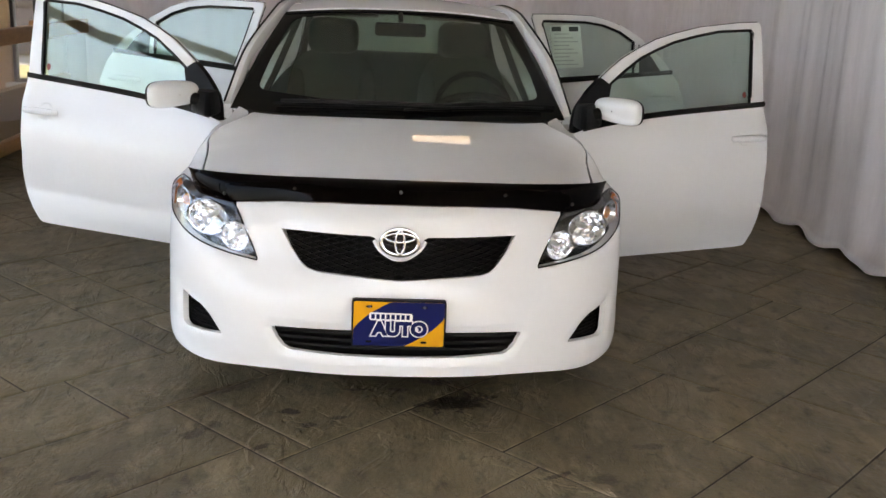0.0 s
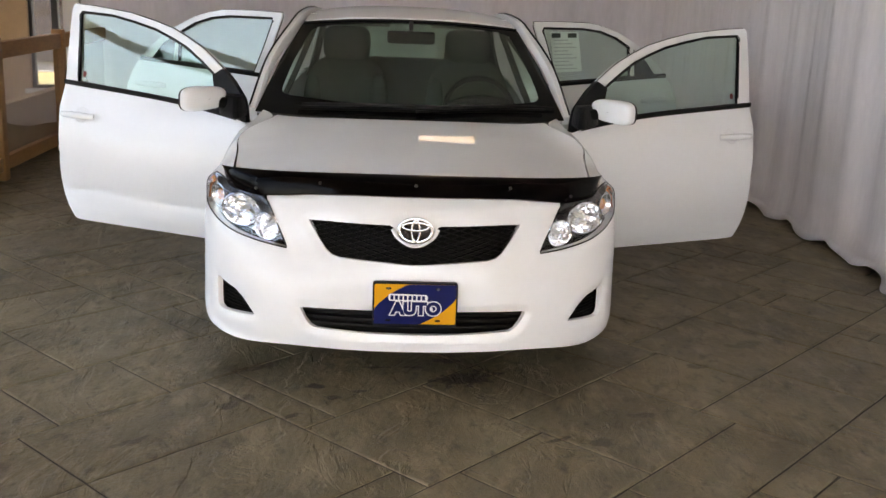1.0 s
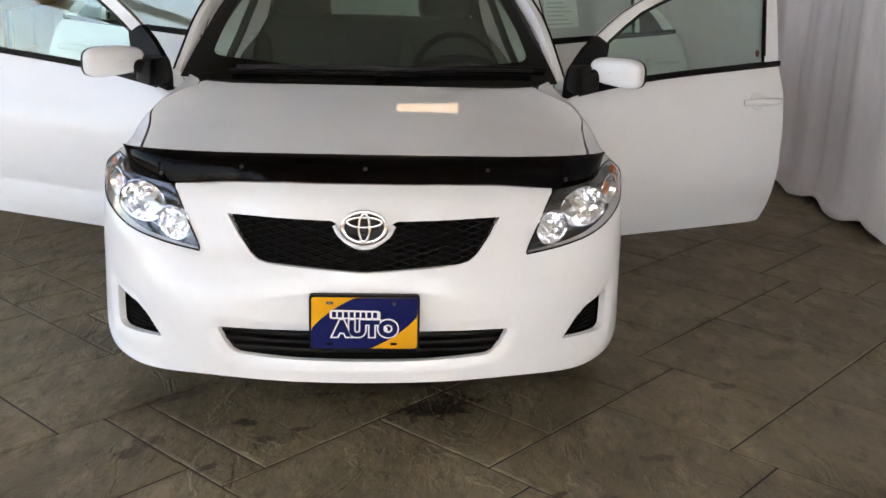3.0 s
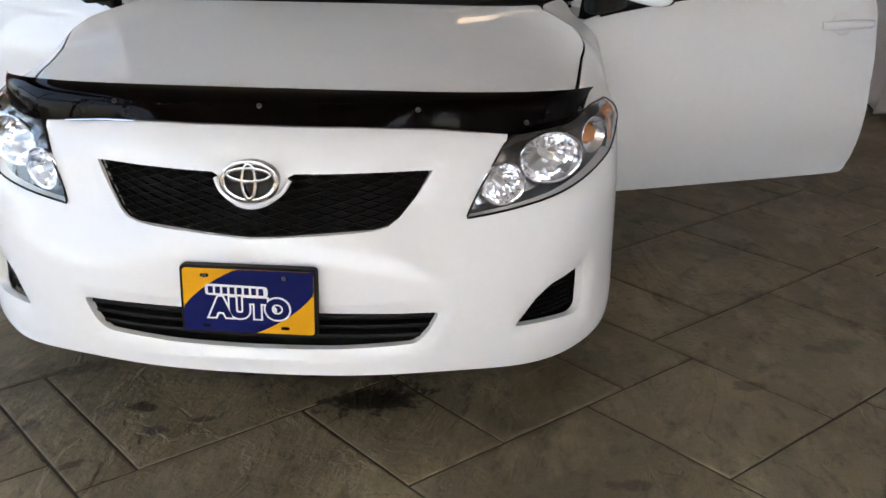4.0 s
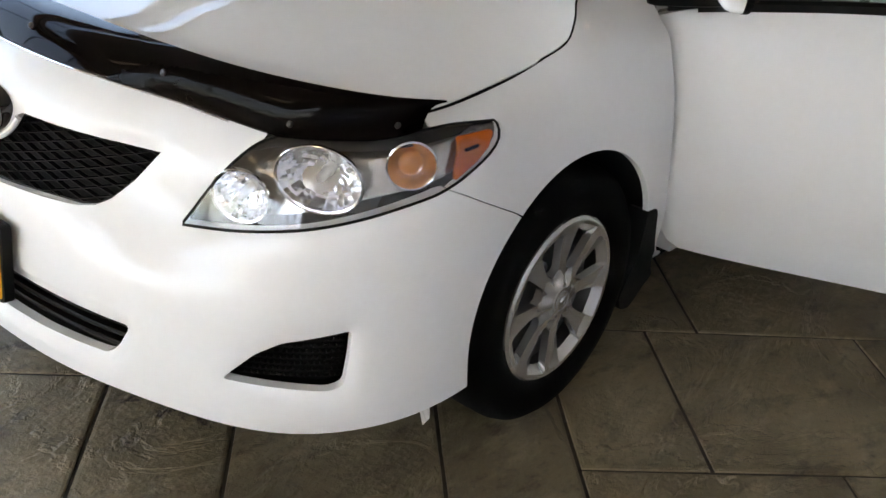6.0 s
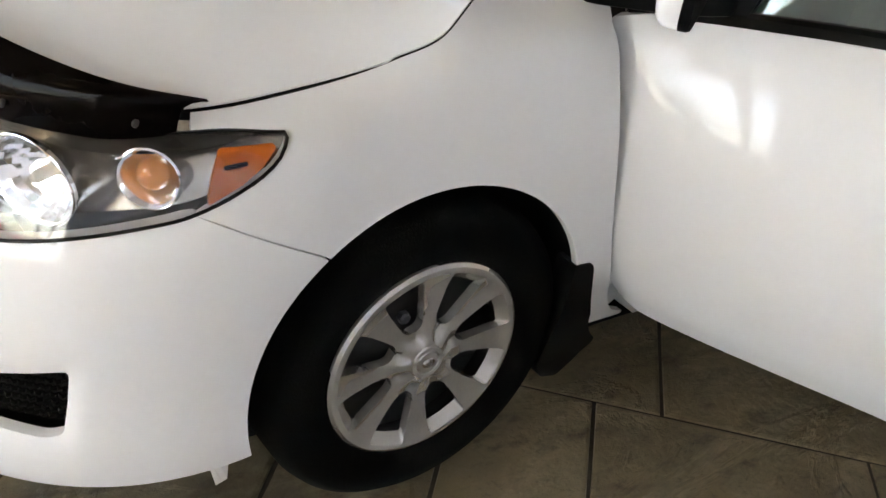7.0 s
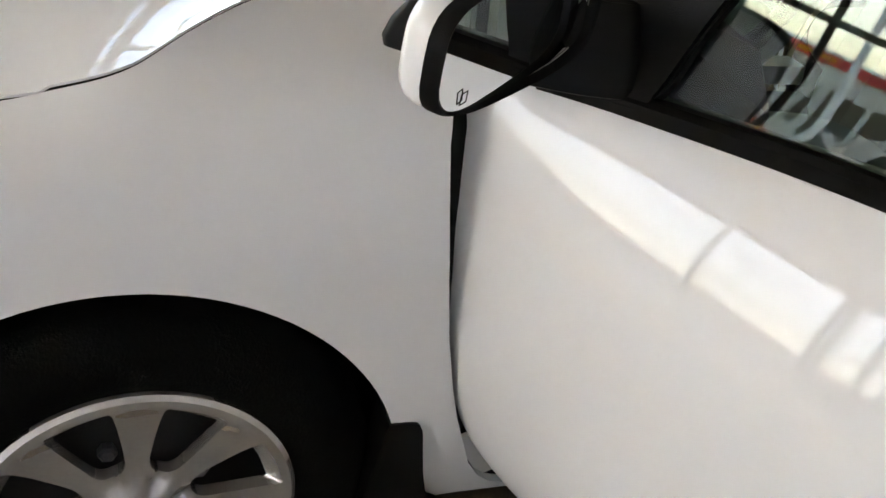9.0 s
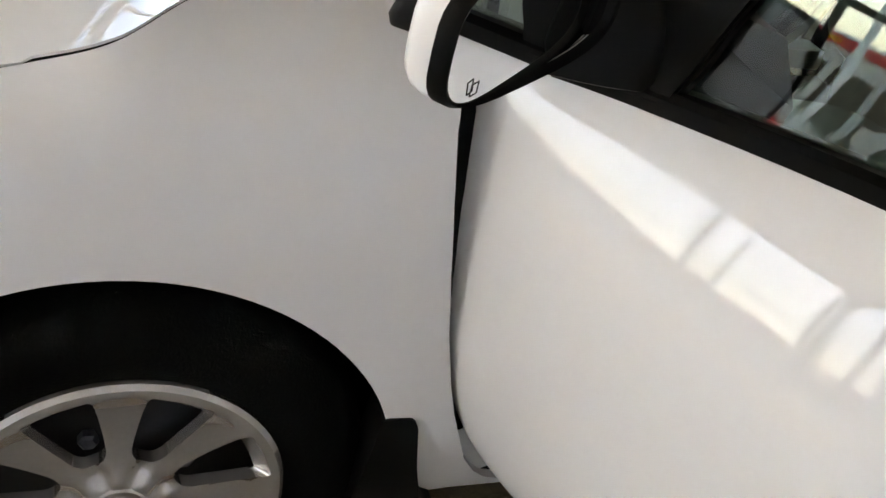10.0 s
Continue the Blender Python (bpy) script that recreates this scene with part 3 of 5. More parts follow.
_rows = []
for s in DS:
    top = [guard_at(s, t) for t in np.linspace(0, 1, 7)]
    _rows.append(top + [p + Vector((0, .004, -.005)) for p in reversed(top)])
guard = part("hood_guard", loft(_rows, True, True), SMOKE, car, "smoked glossy black hood guard", 45)
part("guard_edge", tube([guard_at(s, 0) + Vector((0, -.002, -.004)) for s in np.linspace(-.60, .60, 50)], (.0020), 6), CHROME, guard, "bright lower edge of the guard")
for s in (-1.0, -.74, -.40, 0, .40, .74, 1.0):
    p = guard_at(s, .34 if abs(s) < .7 else .16)
    part("clip_screw", revolve([(0, .006), (.004, .006), (.0062, .004), (.0065, 0)], p + Vector((0, -.002, .0)), (0, -1, .55), 10), SCREW, guard)

# grille mesh: a lattice of slanting ribs inside the opening
def lattice(poly, pitch, rise, out, r):
    v, f = [], []
    (x0, z0), (x1, z1) = np.min(poly, 0), np.max(poly, 0)
    for sign in (1, -1):
        k = -60
        while k < 60:
            line, c = [], z0 + k * rise
            for s in np.linspace(x0, x1, int((x1 - x0) / .012)):
                line.append((s, c + sign * s * rise / pitch))
            ok = inside(np.array(line), poly)
            run = []
            for q, o in list(zip(line, ok)) + [(None, False)]:
                if o:
                    run.append(q)
                else:
                    if len(run) > 2:
                        tv, tf = sweep([skin(a, b, out) for a, b in run], [(-r * 2.2, -r * .6), (r * 2.2, -r * .6), (r * 2.2, r * .6), (-r * 2.2, r * .6)])
                        n = len(v)
                        v += tv
                        f += [tuple(i + n for i in q2) for q2 in tf]
                    run = []
            k += 1
    return v, f


# near-black sheet paints the shade behind the mesh
part("grille_shade", patch([(s * 1.02, z) for s, z in GRILLE_HOLE], [], lambda s, z, o: skin(s, z, o - .05), .03), DARK, car)
part("grille_mesh", lattice(GRILLE_HOLE, .070, .0185, -.019, .0021), GRILLE, car, "black diamond mesh grille", 30)
part("grille_rim", tube([skin(s, z, -.017) for s, z in GRILLE_HOLE], .004, 6, True), GRILLE, car)

# badge: an oval ring with two crossing ovals
BADGE = Vector((0, 2.815, .700))

def oval(cx, cz, a, b, r, y=0.0, n=40, flat=.6):
    lean = radians(6)
    path = []
    for k in range(n):
        t = 2 * math.pi * k / n
        x, z = cx + a * math.cos(t), cz + b * math.sin(t)
        path.append(BADGE + Vector((x, y + z * math.tan(lean) + .35 * x * x, z)))
    return sweep(path, disc(r, 8, r * flat), True, (0, -1, 0))


plate_badge = part("badge_backing", revolve([(0, -.004), (.060, -.004), (.066, .004), (.066, .03)], BADGE + Vector((0, .004, 0)), (0, 1, 0), 40), GLOSS, car)
plate_badge.matrix_basis = Matrix.Translation(BADGE) @ Matrix.Diagonal((1.0, 1, .70, 1)) @ Matrix.Translation(-BADGE)
part("badge_ring", oval(0, 0, .0625, .0435, .0070), CHROME, car, "chrome oval badge")
part("badge_bar", oval(0, 0.001, .0155, .0395, .0040, -.004), CHROME, car)
part("badge_bar", oval(0, .0165, .049, .0145, .0040, -.004), CHROME, car)
part("badge_surround", sweep([skin(s, z, .001) for s, z in curve([(-.088, .70), (-.07, .672), (-.032, .648), (0, .642), (.032, .648), (.07, .672), (.088, .70)], 5)], disc(.007, 8)), PAINT, car)

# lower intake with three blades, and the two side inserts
# near-black sheet paints the shade behind the blades
part("intake_shade", patch([(s * 1.02, z) for s, z in LOW_HOLE], [], lambda s, z, o: skin(s, z, o - .075), .05), DARK, car)
for z in (.325, .350, .374):
    w = float(np.interp(z, [.30, .335, .388], [.37, .415, .44]))
    part("intake_blade", sweep([skin(s, z, -.045) for s in np.linspace(-w, w, 40)], [(-.016, -.004), (.016, -.0055), (.018, 0), (.016, .0055), (-.016, .004)]), GRILLE, car)
for side in (1, -1):
    hole = [(side * s, z) for s, z in FOG_HOLE]
    ins = part("fog_insert", patch(hole, [], lambda s, z, o: skin(s, z, o - .052), .02), GRILLE, car, "black bumper side insert")
    for z in np.arange(.326, .436, .013):
        xs = [s for s in np.linspace(.62, .9, 70) if inside(np.array([(s, z)]), FOG_HOLE)[0]]
        if len(xs) > 4:
            part("insert_rib", sweep([skin(side * s, z, -.046 + .003 * math.sin(k * 1.9)) for k, s in enumerate(xs)], disc(.004, 6)), DARK, ins)

# number-plate bracket and the dealer's plate, leaning back a little
PM = Matrix.Translation((.004, 2.742, .437)) @ Euler((radians(90 - 3), 0, 0)).to_matrix().to_4x4()
plate = thing("dealer_plate", (.004, 2.742, .355), "blue and yellow dealer plate in a black bracket on the bumper", "licence plate")


def on_plate(data):
    return moved(data, PM)


def flat_piece(poly, z0, z1):
    """A thin sheet over a polygon on the plate."""
    n = len(poly)
    v = [Vector((x, y, z1)) for x, y in poly] + [Vector((x, y, z0)) for x, y in poly]
    tri = geometry.tessellate_polygon([[Vector((x, y, 0)) for x, y in poly]])
    f = [tuple(t) for t in tri] + [tuple(i + n for i in reversed(t)) for t in tri]
    return v, f + [(i, (i + 1) % n, (i + 1) % n + n, i + n) for i in range(n)]


_rect = rounded([(-.1525, -.076), (.1525, -.076), (.1525, .076), (-.1525, .076)], .009, 4)
part("bracket", on_plate(flat_piece(rounded([(-.159, -.084), (.159, -.084), (.159, .083), (-.159, .083)], .012, 4), -.022, -.001)), PLASTIC, plate, "black plastic plate bracket", 30)
part("sheet", on_plate(flat_piece(_rect, 0, .0015)), YELLOW, plate, "yellow plate sheet", 30)
_e = np.array([(.175 * math.cos(t), .074 * math.sin(t)) for t in np.linspace(0, 2 * math.pi, 73)[:-1]])
_r = radians(26)
_e = _e @ np.array([[math.cos(_r), math.sin(_r)], [-math.sin(_r), math.cos(_r)]]) * 1.06
_e = [(float(np.clip(x, -.1523, .1523)), float(np.clip(y + .002, -.0758, .0758))) for x, y in _e]
_e = [q for i, q in enumerate(_e) if i == 0 or math.hypot(q[0] - _e[i - 1][0], q[1] - _e[i - 1][1]) > 1e-4]
part("blue_field", on_plate(flat_piece(_e, .0015, .0024)), BLUE, plate, "deep blue printed field", 0)
for grow, m, z, label in ((.0080, WHITE, .0031, "white outline of the word AUTO"), (.0038, BLUE, .0040, "blue word AUTO")):
    v, f = lettering("AUTO", .062, .0004, grow)
    part("lettering", on_plate(([Vector((p.x * 1.04 + .004, p.y * 1.0 - .018, p.z + z)) for p in v], f)), m, plate, label, 0)
part("letter_centre", on_plate(revolve([(0, .0042), (.0085, .0042), (.0085, .003)], (.0585, -.018, 0), (0, 0, 1), 20)), WHITE, plate, "", 0)
part("name_field", on_plate(flat_piece(rounded([(-.100, .013), (.046, .011), (.046, .037), (-.100, .040)], .009, 4), .0024, .0032)), WHITE, plate, "white field for a name", 0)
for k in range(8):
    part("name_bar", on_plate(box(-.087 + k * .0168, .0258 - .0002 * k, .0035, .0115, .0165, .0008, .002, 1)), BLUE, plate, "blue bar in place of a letter", 0)
for x, y in ((-.10, .060), (.085, .060), (-.10, -.062), (.085, -.062)):
    part("plate_slot", on_plate(flat_piece(rounded([(x - .010, y - .004), (x + .010, y - .004), (x + .010, y + .004), (x - .010, y + .004)], .004, 3), .0024, .003)), DARK, plate, "", 0)
    if y > 0:
        part("plate_screw", on_plate(revolve([(0, .006), (.004, .006), (.0055, .003)], (x, y, .002), (0, 0, 1), 10)), STEEL, plate)


# ---- headlamps ----
def headlamp(side):
    lamp = part("headlamp", patch([(side * s, z) for s, z in LAMP], [], lambda s, z, o: skin(s, z, o - .075 * min(1, max(0.15, (1.25 - abs(s)) / .35))), .03), HOUSING, car, "clear headlamp with chrome reflectors and an amber indicator")
    lens = part("lens", slab([(side * s * .9985, z) for s, z in LAMP], lambda s, z, o: skin(s, z, o + .001), .025, .003), LENS, lamp, "clear plastic lens", 60)
    lens.visible_shadow = False
    part("seal", tube([skin(side * s, z, .0005) for s, z in resample(LAMP, .03)], .0028, 6, True), RUBBER, lamp, "black seal round the lens")
    fwd = Vector((side * .42, -.90, -.05)).normalized()
    for s, z, r, deep in ((.648, .664, .050, .05), (.812, .711, .062, .065)):
        c = skin(side * s, z, -.018)
        prof = [(r * math.sqrt(t), -deep * (1 - t)) for t in np.linspace(.02, 1, 9)] + [(r + .004, .002), (r + .004, -.004)]
        v, f = revolve(prof, c, fwd, 34)
        jit = random.Random(int(s * 1000))
        v = [p + fwd * jit.uniform(-.0032, .0032) if k < 34 * 8 else p for k, p in enumerate(v)]
        wide = Vector((0, 0, 1)).cross(fwd).normalized()
        v = [p + wide * ((p - c).dot(wide) * (.30 if s > .7 else .05)) for p in v]
        bowl = part("reflector", (v, f), REFLECT, lamp, "faceted chrome reflector", 6)
        q = fwd.to_track_quat("Z", "Y").to_matrix()
        part("bulb", revolve([(0, .012), (.006, .010), (.009, .003), (.0095, -.03), (.012, -.032), (.012, -.05)], c + fwd * -.012, fwd, 16), mat("bulb_glass", (.7, .68, .62), .1, coat=1, vary=.05), bowl)
        ring = [c + fwd * .003 + q @ Vector(((r + .003) * math.cos(a), (r + .003) * math.sin(a), 0)) for a in np.linspace(0, 2 * math.pi, 33)[:-1]]
        part("rim", tube([p + wide * ((p - c).dot(wide) * (.30 if s > .7 else .05)) for p in ring], .0018, 6, True), CHROME, bowl)
    c = skin(side * .998, .742, -.014)
    fw2 = Vector((side * .75, -.66, 0)).normalized()
    turn = part("indicator", revolve([(.006, -.034), (.025, -.027), (.038, -.011), (.044, .0), (.046, -.002)], c, fw2, 28), REFLECT, lamp, "indicator bowl with an amber bulb", 50)
    part("bulb", revolve([(0, -.002), (.014, -.004), (.0205, -.009), (.0240, -.016), (.021, -.03)], c, fw2, 20), BULB, turn, "amber bulb", 50)
    q = fw2.to_track_quat("Z", "Y").to_matrix()
    part("rim", tube([c + q @ Vector((.046 * math.cos(a), .046 * math.sin(a), -.002)) for a in np.linspace(0, 2 * math.pi, 29)[:-1]], .0017, 6, True), CHROME, turn)
    amb = [(1.079, .712), (1.130, .742), (1.186, .791), (1.10, .784), (1.086, .758)]
    part("side_marker", slab([(side * s, z) for s, z in rounded(amb, .008, 3)], lambda s, z, o: skin(s, z, o - .006), .03, .006), AMBER, lamp, "amber side marker", 50)
    part("marker_slot", slab([(side * s, z) for s, z in rounded([(1.103, .764), (1.137, .770), (1.137, .775), (1.103, .769)], .002, 2)], lambda s, z, o: skin(s, z, o - .0045), .03, .002), DARK, lamp, "", 0)
    brow = [(s, z) for s, z in curve([(.66, .752), (.74, .779), (.90, .786), (1.06, .795), (1.16, .798)], 5)]
    part("brow", loft([[skin(side * s, z - .001, -.003), skin(side * s, z - .024 * math.sin(math.pi * min(1, .12 + k / 22)), -.004)] for k, (s, z) in enumerate(brow)], False), mat("lamp_brow", (.022, .022, .021), .3, coat=.15, vary=.15, scale=40), lamp, "dark brow along the lamp's top")
    return lamp


for side in (1, -1):
    headlamp(side)


# ---- wheels ----
def wheel(x, y, side, name="wheel"):
    hub = Vector((side * x, y, .312))
    ax = (side, 0, 0)
    w = part(name, revolve([(.205, -.185), (.235, -.195), (.285, -.192), (.308, -.175), (.3165, -.15), (.3175, -.09), (.3165, -.04), (.309, -.016), (.290, .002), (.262, .009), (.235, .006), (.212, -.004), (.203, -.012), (.203, -.05)], hub, ax, 72), TYRE, car, "black tyre with a silver eight-spoke cover", 40)
    for off, tw in ((-.056, .3), (-.132, -.3)):
        me = bpy.data.meshes.new("tread_block")
        v, f = moved(box(0, 0, 0, .050, .0185, .007, .002, 1), Euler((0, 0, tw * side)).to_matrix().to_4x4())
        me.from_pydata([tuple(p) for p in v], [], f)
        for k in range(80):
            ob = part("tread_block", me, TYRE, w, "", 0)
            ob.matrix_basis = Matrix.Translation(hub) @ Euler((2 * math.pi * (k + (tw > 0) * .5) / 80, 0, 0)).to_matrix().to_4x4() @ Matrix.Translation((side * off, 0, .3108))
    part("brake_disc", revolve([(0, -.075), (.13, -.075), (.135, -.08), (.135, -.095), (0, -.095)], hub, ax, 40), STEEL, w, "dark steel brake disc")
    part("inner_wheel", revolve([(.20, -.02), (.19, -.05), (.185, -.06), (.15, -.055), (.10, -.05), (.07, -.04), (0, -.038)], hub, ax, 40), WHEELB, w, "black steel wheel behind the cover")
    # the cover: outer ring, hub and eight widening spokes
    q = Vector(ax).to_track_quat("Z", "Y").to_matrix()
    A0C, PITCH = 2 * math.pi * .03 / 8, math.pi / 4

    def window_shape(k):
        mid = A0C + PITCH * (k + .5)
        half = [(.076, .013), (.088, .0215), (.115, .0285), (.15, .0365), (.176, .0410), (.184, .0395)]
        pts = [(r, -u) for r, u in half] + [(.187, 0)] + [(r, u) for r, u in reversed(half)] + [(.072, 0)]
        return rounded([(r * math.cos(mid) - u * math.sin(mid), r * math.sin(mid) + u * math.cos(mid)) for r, u in pts], .006, 3)

    def cover_h(x, y):
        """Relief of the cover: hollow spokes, a dished middle and low webs between the spokes."""
        r, a = math.hypot(x, y), (math.atan2(y, x) - A0C) / PITCH
        off = abs(a - round(a)) * 2
        h = float(np.interp(r, [0, .04, .06, .10, .15, .185, .197, .2045], [.002, .001, -.004, -.006, -.002, .002, .003, -.004]))
        web = max(0, min(1, (.105 - r) / .04)) * max(0, min(1, (r - .036) / .015))
        h -= .011 * web * max(0, (off - .35) / .65)
        half = .018 + .12 * r
        u = min(1, off * PITCH / 2 * r / max(half, 1e-4))
        return h - .0050 * (1 - u * u) * max(0, min(1, (r - .05) / .03)) * max(0, min(1, (.19 - r) / .02))

    def cover_at(x, y, o):
        r = math.hypot(x, y)
        k = (1 - (.10 if r > .172 else .02) * (r < .195)) if o < -.001 else 1
        return hub + q @ Vector((x * k, y * k, cover_h(x, y) + o))

    disc_edge = [(.2045 * math.cos(t), .2045 * math.sin(t)) for t in np.linspace(0, 2 * math.pi, 73)[:-1]]
    cov = part("wheel_cover", patch(disc_edge, [window_shape(k) for k in range(8)], cover_at, .009, .020, [[(r * math.cos(t), r * math.sin(t)) for t in np.linspace(0, 2 * math.pi, 97)[:-1]] for r in (.0405, .060, .1925, .1985)]), SILVER, w, "silver plastic wheel cover with eight spokes", 32)
    part("hub_cap", revolve([(0, .004), (.022, .004), (.0245, .0015), (.026, .004), (.033, .0035), (.038, -.002), (.040, -.02)], hub, ax, 32), SILVER, cov, "", 30)
    part("cap_badge", join(*[tube([hub + q @ Vector((.012 * e * math.cos(a), .0085 * g * math.sin(a), .0055)) for a in np.linspace(0, 6.283, 21)[:-1]], .0016, 5, True, ax) for e, g in ((1, 1), (.35, .9), (.8, .4))]), CHROME, cov)
    for k in range(8):
        a = 2 * math.pi * (k + .03) / 8
        nut = hub + q @ Vector((.088 * math.cos(a + .39), .088 * math.sin(a + .39), -.048))
        if k % 2 == 0:
            part("wheel_nut", revolve([(0, .016), (.009, .015), (.0125, .011), (.0125, 0)], nut, ax, 6), STEEL, w, "", 30)
    return w


for side in (1, -1):
    wheel(.852, 3.697, side)
    wheel(.845, 6.297, side)


# ---- cabin ----
def ws(u, t, out=0.0):
    """Windscreen: u -1..1 across, t 0..1 up."""
    a = Vector((.765 * u, 3.915 + .20 * u * u, .972))
    b = Vector((.588 * u, 4.725 + .085 * u * u, 1.408 - .032 * u * u))
    p = a.lerp(b, t)
    n = Vector((.35 * u, -.47, .88)).normalized()
    return p + n * (.035 * math.sin(math.pi * t) * (1 - .6 * u * u) + out)


screen = part("windscreen", slab([(-.985, .01), (.985, .01), (.985, .99), (-.985, .99)], lambda u, t, o: ws(u, t, o), .06, .005), GLASS, car, "green-tinted windscreen", 60)
screen.visible_shadow = False
band = rounded([(-.875, .175), (-.45, .125), (.45, .125), (.875, .175), (.885, .60), (.875, .925), (.45, .958), (-.45, .958), (-.875, .925), (-.885, .60)], .07, 4)
part("black_border", patch([(-.99, .0), (.99, .0), (.99, .995), (-.99, .995)], [band], lambda u, t, o: ws(u, t, o + .0015), .04), FRIT, screen, "black printed border of the windscreen", 60)
part("inspection_sticker", slab([(.875, .895), (.91, .885), (.912, .935), (.877, .945)], lambda u, t, o: ws(u, t, o - .008), .02, .001), PAPER, screen, "", 0)
_cf = [(x, 3.842 + .105 * (x / .60) ** 2) for x in np.linspace(0, .63, 12)] + [(.66, 3.985), (.675, 4.02), (.69, 4.06), (.715, 4.13)]
_cb = [(.77, 4.165), *[(.765 * u, 3.915 + .20 * u * u + .035) for u in np.linspace(.97, 0, 14)]]
part("windscreen_seal", tube([ws(u, .995, .002) for u in np.linspace(-.98, .98, 24)], .009, 6), RUBBER, screen)
cowl = part("cowl", patch(mirrored([*_cf, *_cb]), [], lambda x, y, o: Vector((x, y, .966 - .034 * math.exp(-((abs(x) - .65) / .08) ** 2) + o)), .03, .01), PLASTIC, car, "black plastic cowl below the windscreen")
for x0, y0, x1, t1 in ((-.52, 3.925, .16, .055), (.02, 3.90, .62, .085)):
    pts = [ws((x0 + (x1 - x0) * k / 10) / .72, .035 + (t1 - .02) * math.sin(k / 10 * 2.2) * .55 + .01, .02) for k in range(11)]
    wip = part("wiper_arm", sweep(pts, disc(.011, 6, .006)), PLASTIC, cowl, "black wiper arm")
    part("wiper_blade", sweep([ws((x0 + .02 + (x1 + .04 - x0) * k / 12) / .72, .075 + t1 * .4 * math.sin(k / 12 * 2.6), .012) for k in range(13)], [(-.006, -.008), (.006, -.008), (.004, .010), (-.004, .010)]), RUBBER, wip)


def roof_z(x, y):
    t = (y - 4.75) / 1.75
    zc = 1.412 + .055 * math.sin(math.pi * min(1, max(0, t * .85 + .05))) ** .8
    return zc - .045 * (abs(x) / .58) ** 2.6


part("roof", patch([(-.57, 4.815), (-.3, 4.752), (0, 4.728), (.3, 4.752), (.57, 4.815), (.585, 5.2), (.57, 6.0), (.50, 6.45), (0, 6.52), (-.50, 6.45), (-.57, 6.0), (-.585, 5.2)], [], lambda x, y, o: Vector((x, y, roof_z(x, y) + o)), .06, .008), PAINT, car, smooth=40)
part("roof_lining", patch([(-.55, 4.82), (.55, 4.82), (.55, 6.4), (-.55, 6.4)], [], lambda x, y, o: Vector((x, y, roof_z(x, y) - .035)), .1), LINING, car)
for side in (1, -1):
    line = curve([(side * .772, 4.135, .975), (side * .764, 4.20, 1.02), (side * .716, 4.45, 1.205), (side * .628, 4.79, 1.368), (side * .602, 5.05, 1.415), (side * .578, 5.6, 1.43), (side * .57, 6.1, 1.385), (side * .62, 6.5, 1.20), (side * .68, 6.85, 1.02)], 6)
    part("roof_pillar", sweep(line, lambda t: [(-.020, -.03), (.018, -.03), (.020, .002), (.012, .016), (-.014, .016), (-.020, .004)]), PAINT, car, smooth=50)
    part("pillar_trim", tube([Vector(p) + Vector((-side * .058, .045, -.040)) for p in line[:32]], .032, 8), TRIM, car)
    part("drip_seal", tube([Vector(p) + Vector((side * .017, .0, .018)) for p in line[2:40]], .005, 6), RUBBER, car)
    part("centre_pillar", loft([[Vector((side * (xx + dx), yy + dy, zz)) for dx, dy in ((0, -.07), (0, .07), (-.07, .07), (-.07, -.07))] for xx, yy, zz in ((.83, 5.22, .25), (.83, 5.22, .9), (.76, 5.25, 1.05), (.60, 5.30, 1.42))], True, True), PAINT, car)
    part("pillar_lining", loft([[Vector((side * (xx + dx), yy + dy, zz)) for dx, dy in ((-.075, -.085), (-.075, .085), (-.10, .075), (-.10, -.075))] for xx, yy, zz in ((.83, 5.22, .28), (.83, 5.22, .9), (.76, 5.25, 1.05), (.61, 5.30, 1.41))], True, True), TRIM, car)
    part("quarter_lining", slab([(5.98, 1.0), (6.78, 1.0), (6.66, 1.12), (6.50, 1.25), (6.34, 1.40), (5.95, 1.40), (6.10, 1.25), (6.12, 1.1)], lambda y, z, o, sd=side: Vector((sd * (.66 - .28 * (z - 1.0) + o), y, z)), .08, .02), TRIM, car)
    part("sill", sweep([Vector((side * .785, y, .275)) for y in np.linspace(4.27, 5.98, 12)], [(-.05, -.030), (.045, -.030), (.050, -.005), (.040, .03), (-.05, .03)]), PAINT, car)
    part("hinge_pillar", patch([(4.10, .24), (4.10, .93), (4.30, .97), (4.24, .45), (4.20, .24)], [], lambda y, z, o, sd=side: Vector((sd * (.70 - .35 * max(0, z - .9) + o), y, z)), .1, .05), PAINT, car)
    # rear quarter, plain behind the doors
    quarter = [(5.95, .20), (5.95, .42), (6.0, .62), (6.20, .70), (6.40, .96), (6.70, 1.0), (7.05, .98), (7.24, .94), (7.27, .55), (7.20, .25), (6.66, .25), *[(6.297 + .345 * math.cos(a), .325 + .345 * math.sin(a)) for a in np.linspace(-.2, math.pi - .1, 24)]]
    part("rear_quarter", patch(quarter, [], lambda y, z, o, sd=side: Vector((sd * (.872 - .045 * max(0, (.42 - z) / .2) ** 2 - .16 * max(0, (z - .72) / .28) ** 2 - .14 * max(0, (y - 6.6) / .65) ** 2 + o), y, z)), .05, .02), PAINT, car, smooth=40)
part("rear_glass", slab([(-.56, 0), (.56, 0), (.47, 1), (-.47, 1)], lambda x, t, o: Vector((x, 6.86 - .36 * t - .10 * x * x, 1.02 + .40 * t - .06 * x * x + o)), .08, .004), GLASS, car, "green-tinted rear window").visible_shadow = False
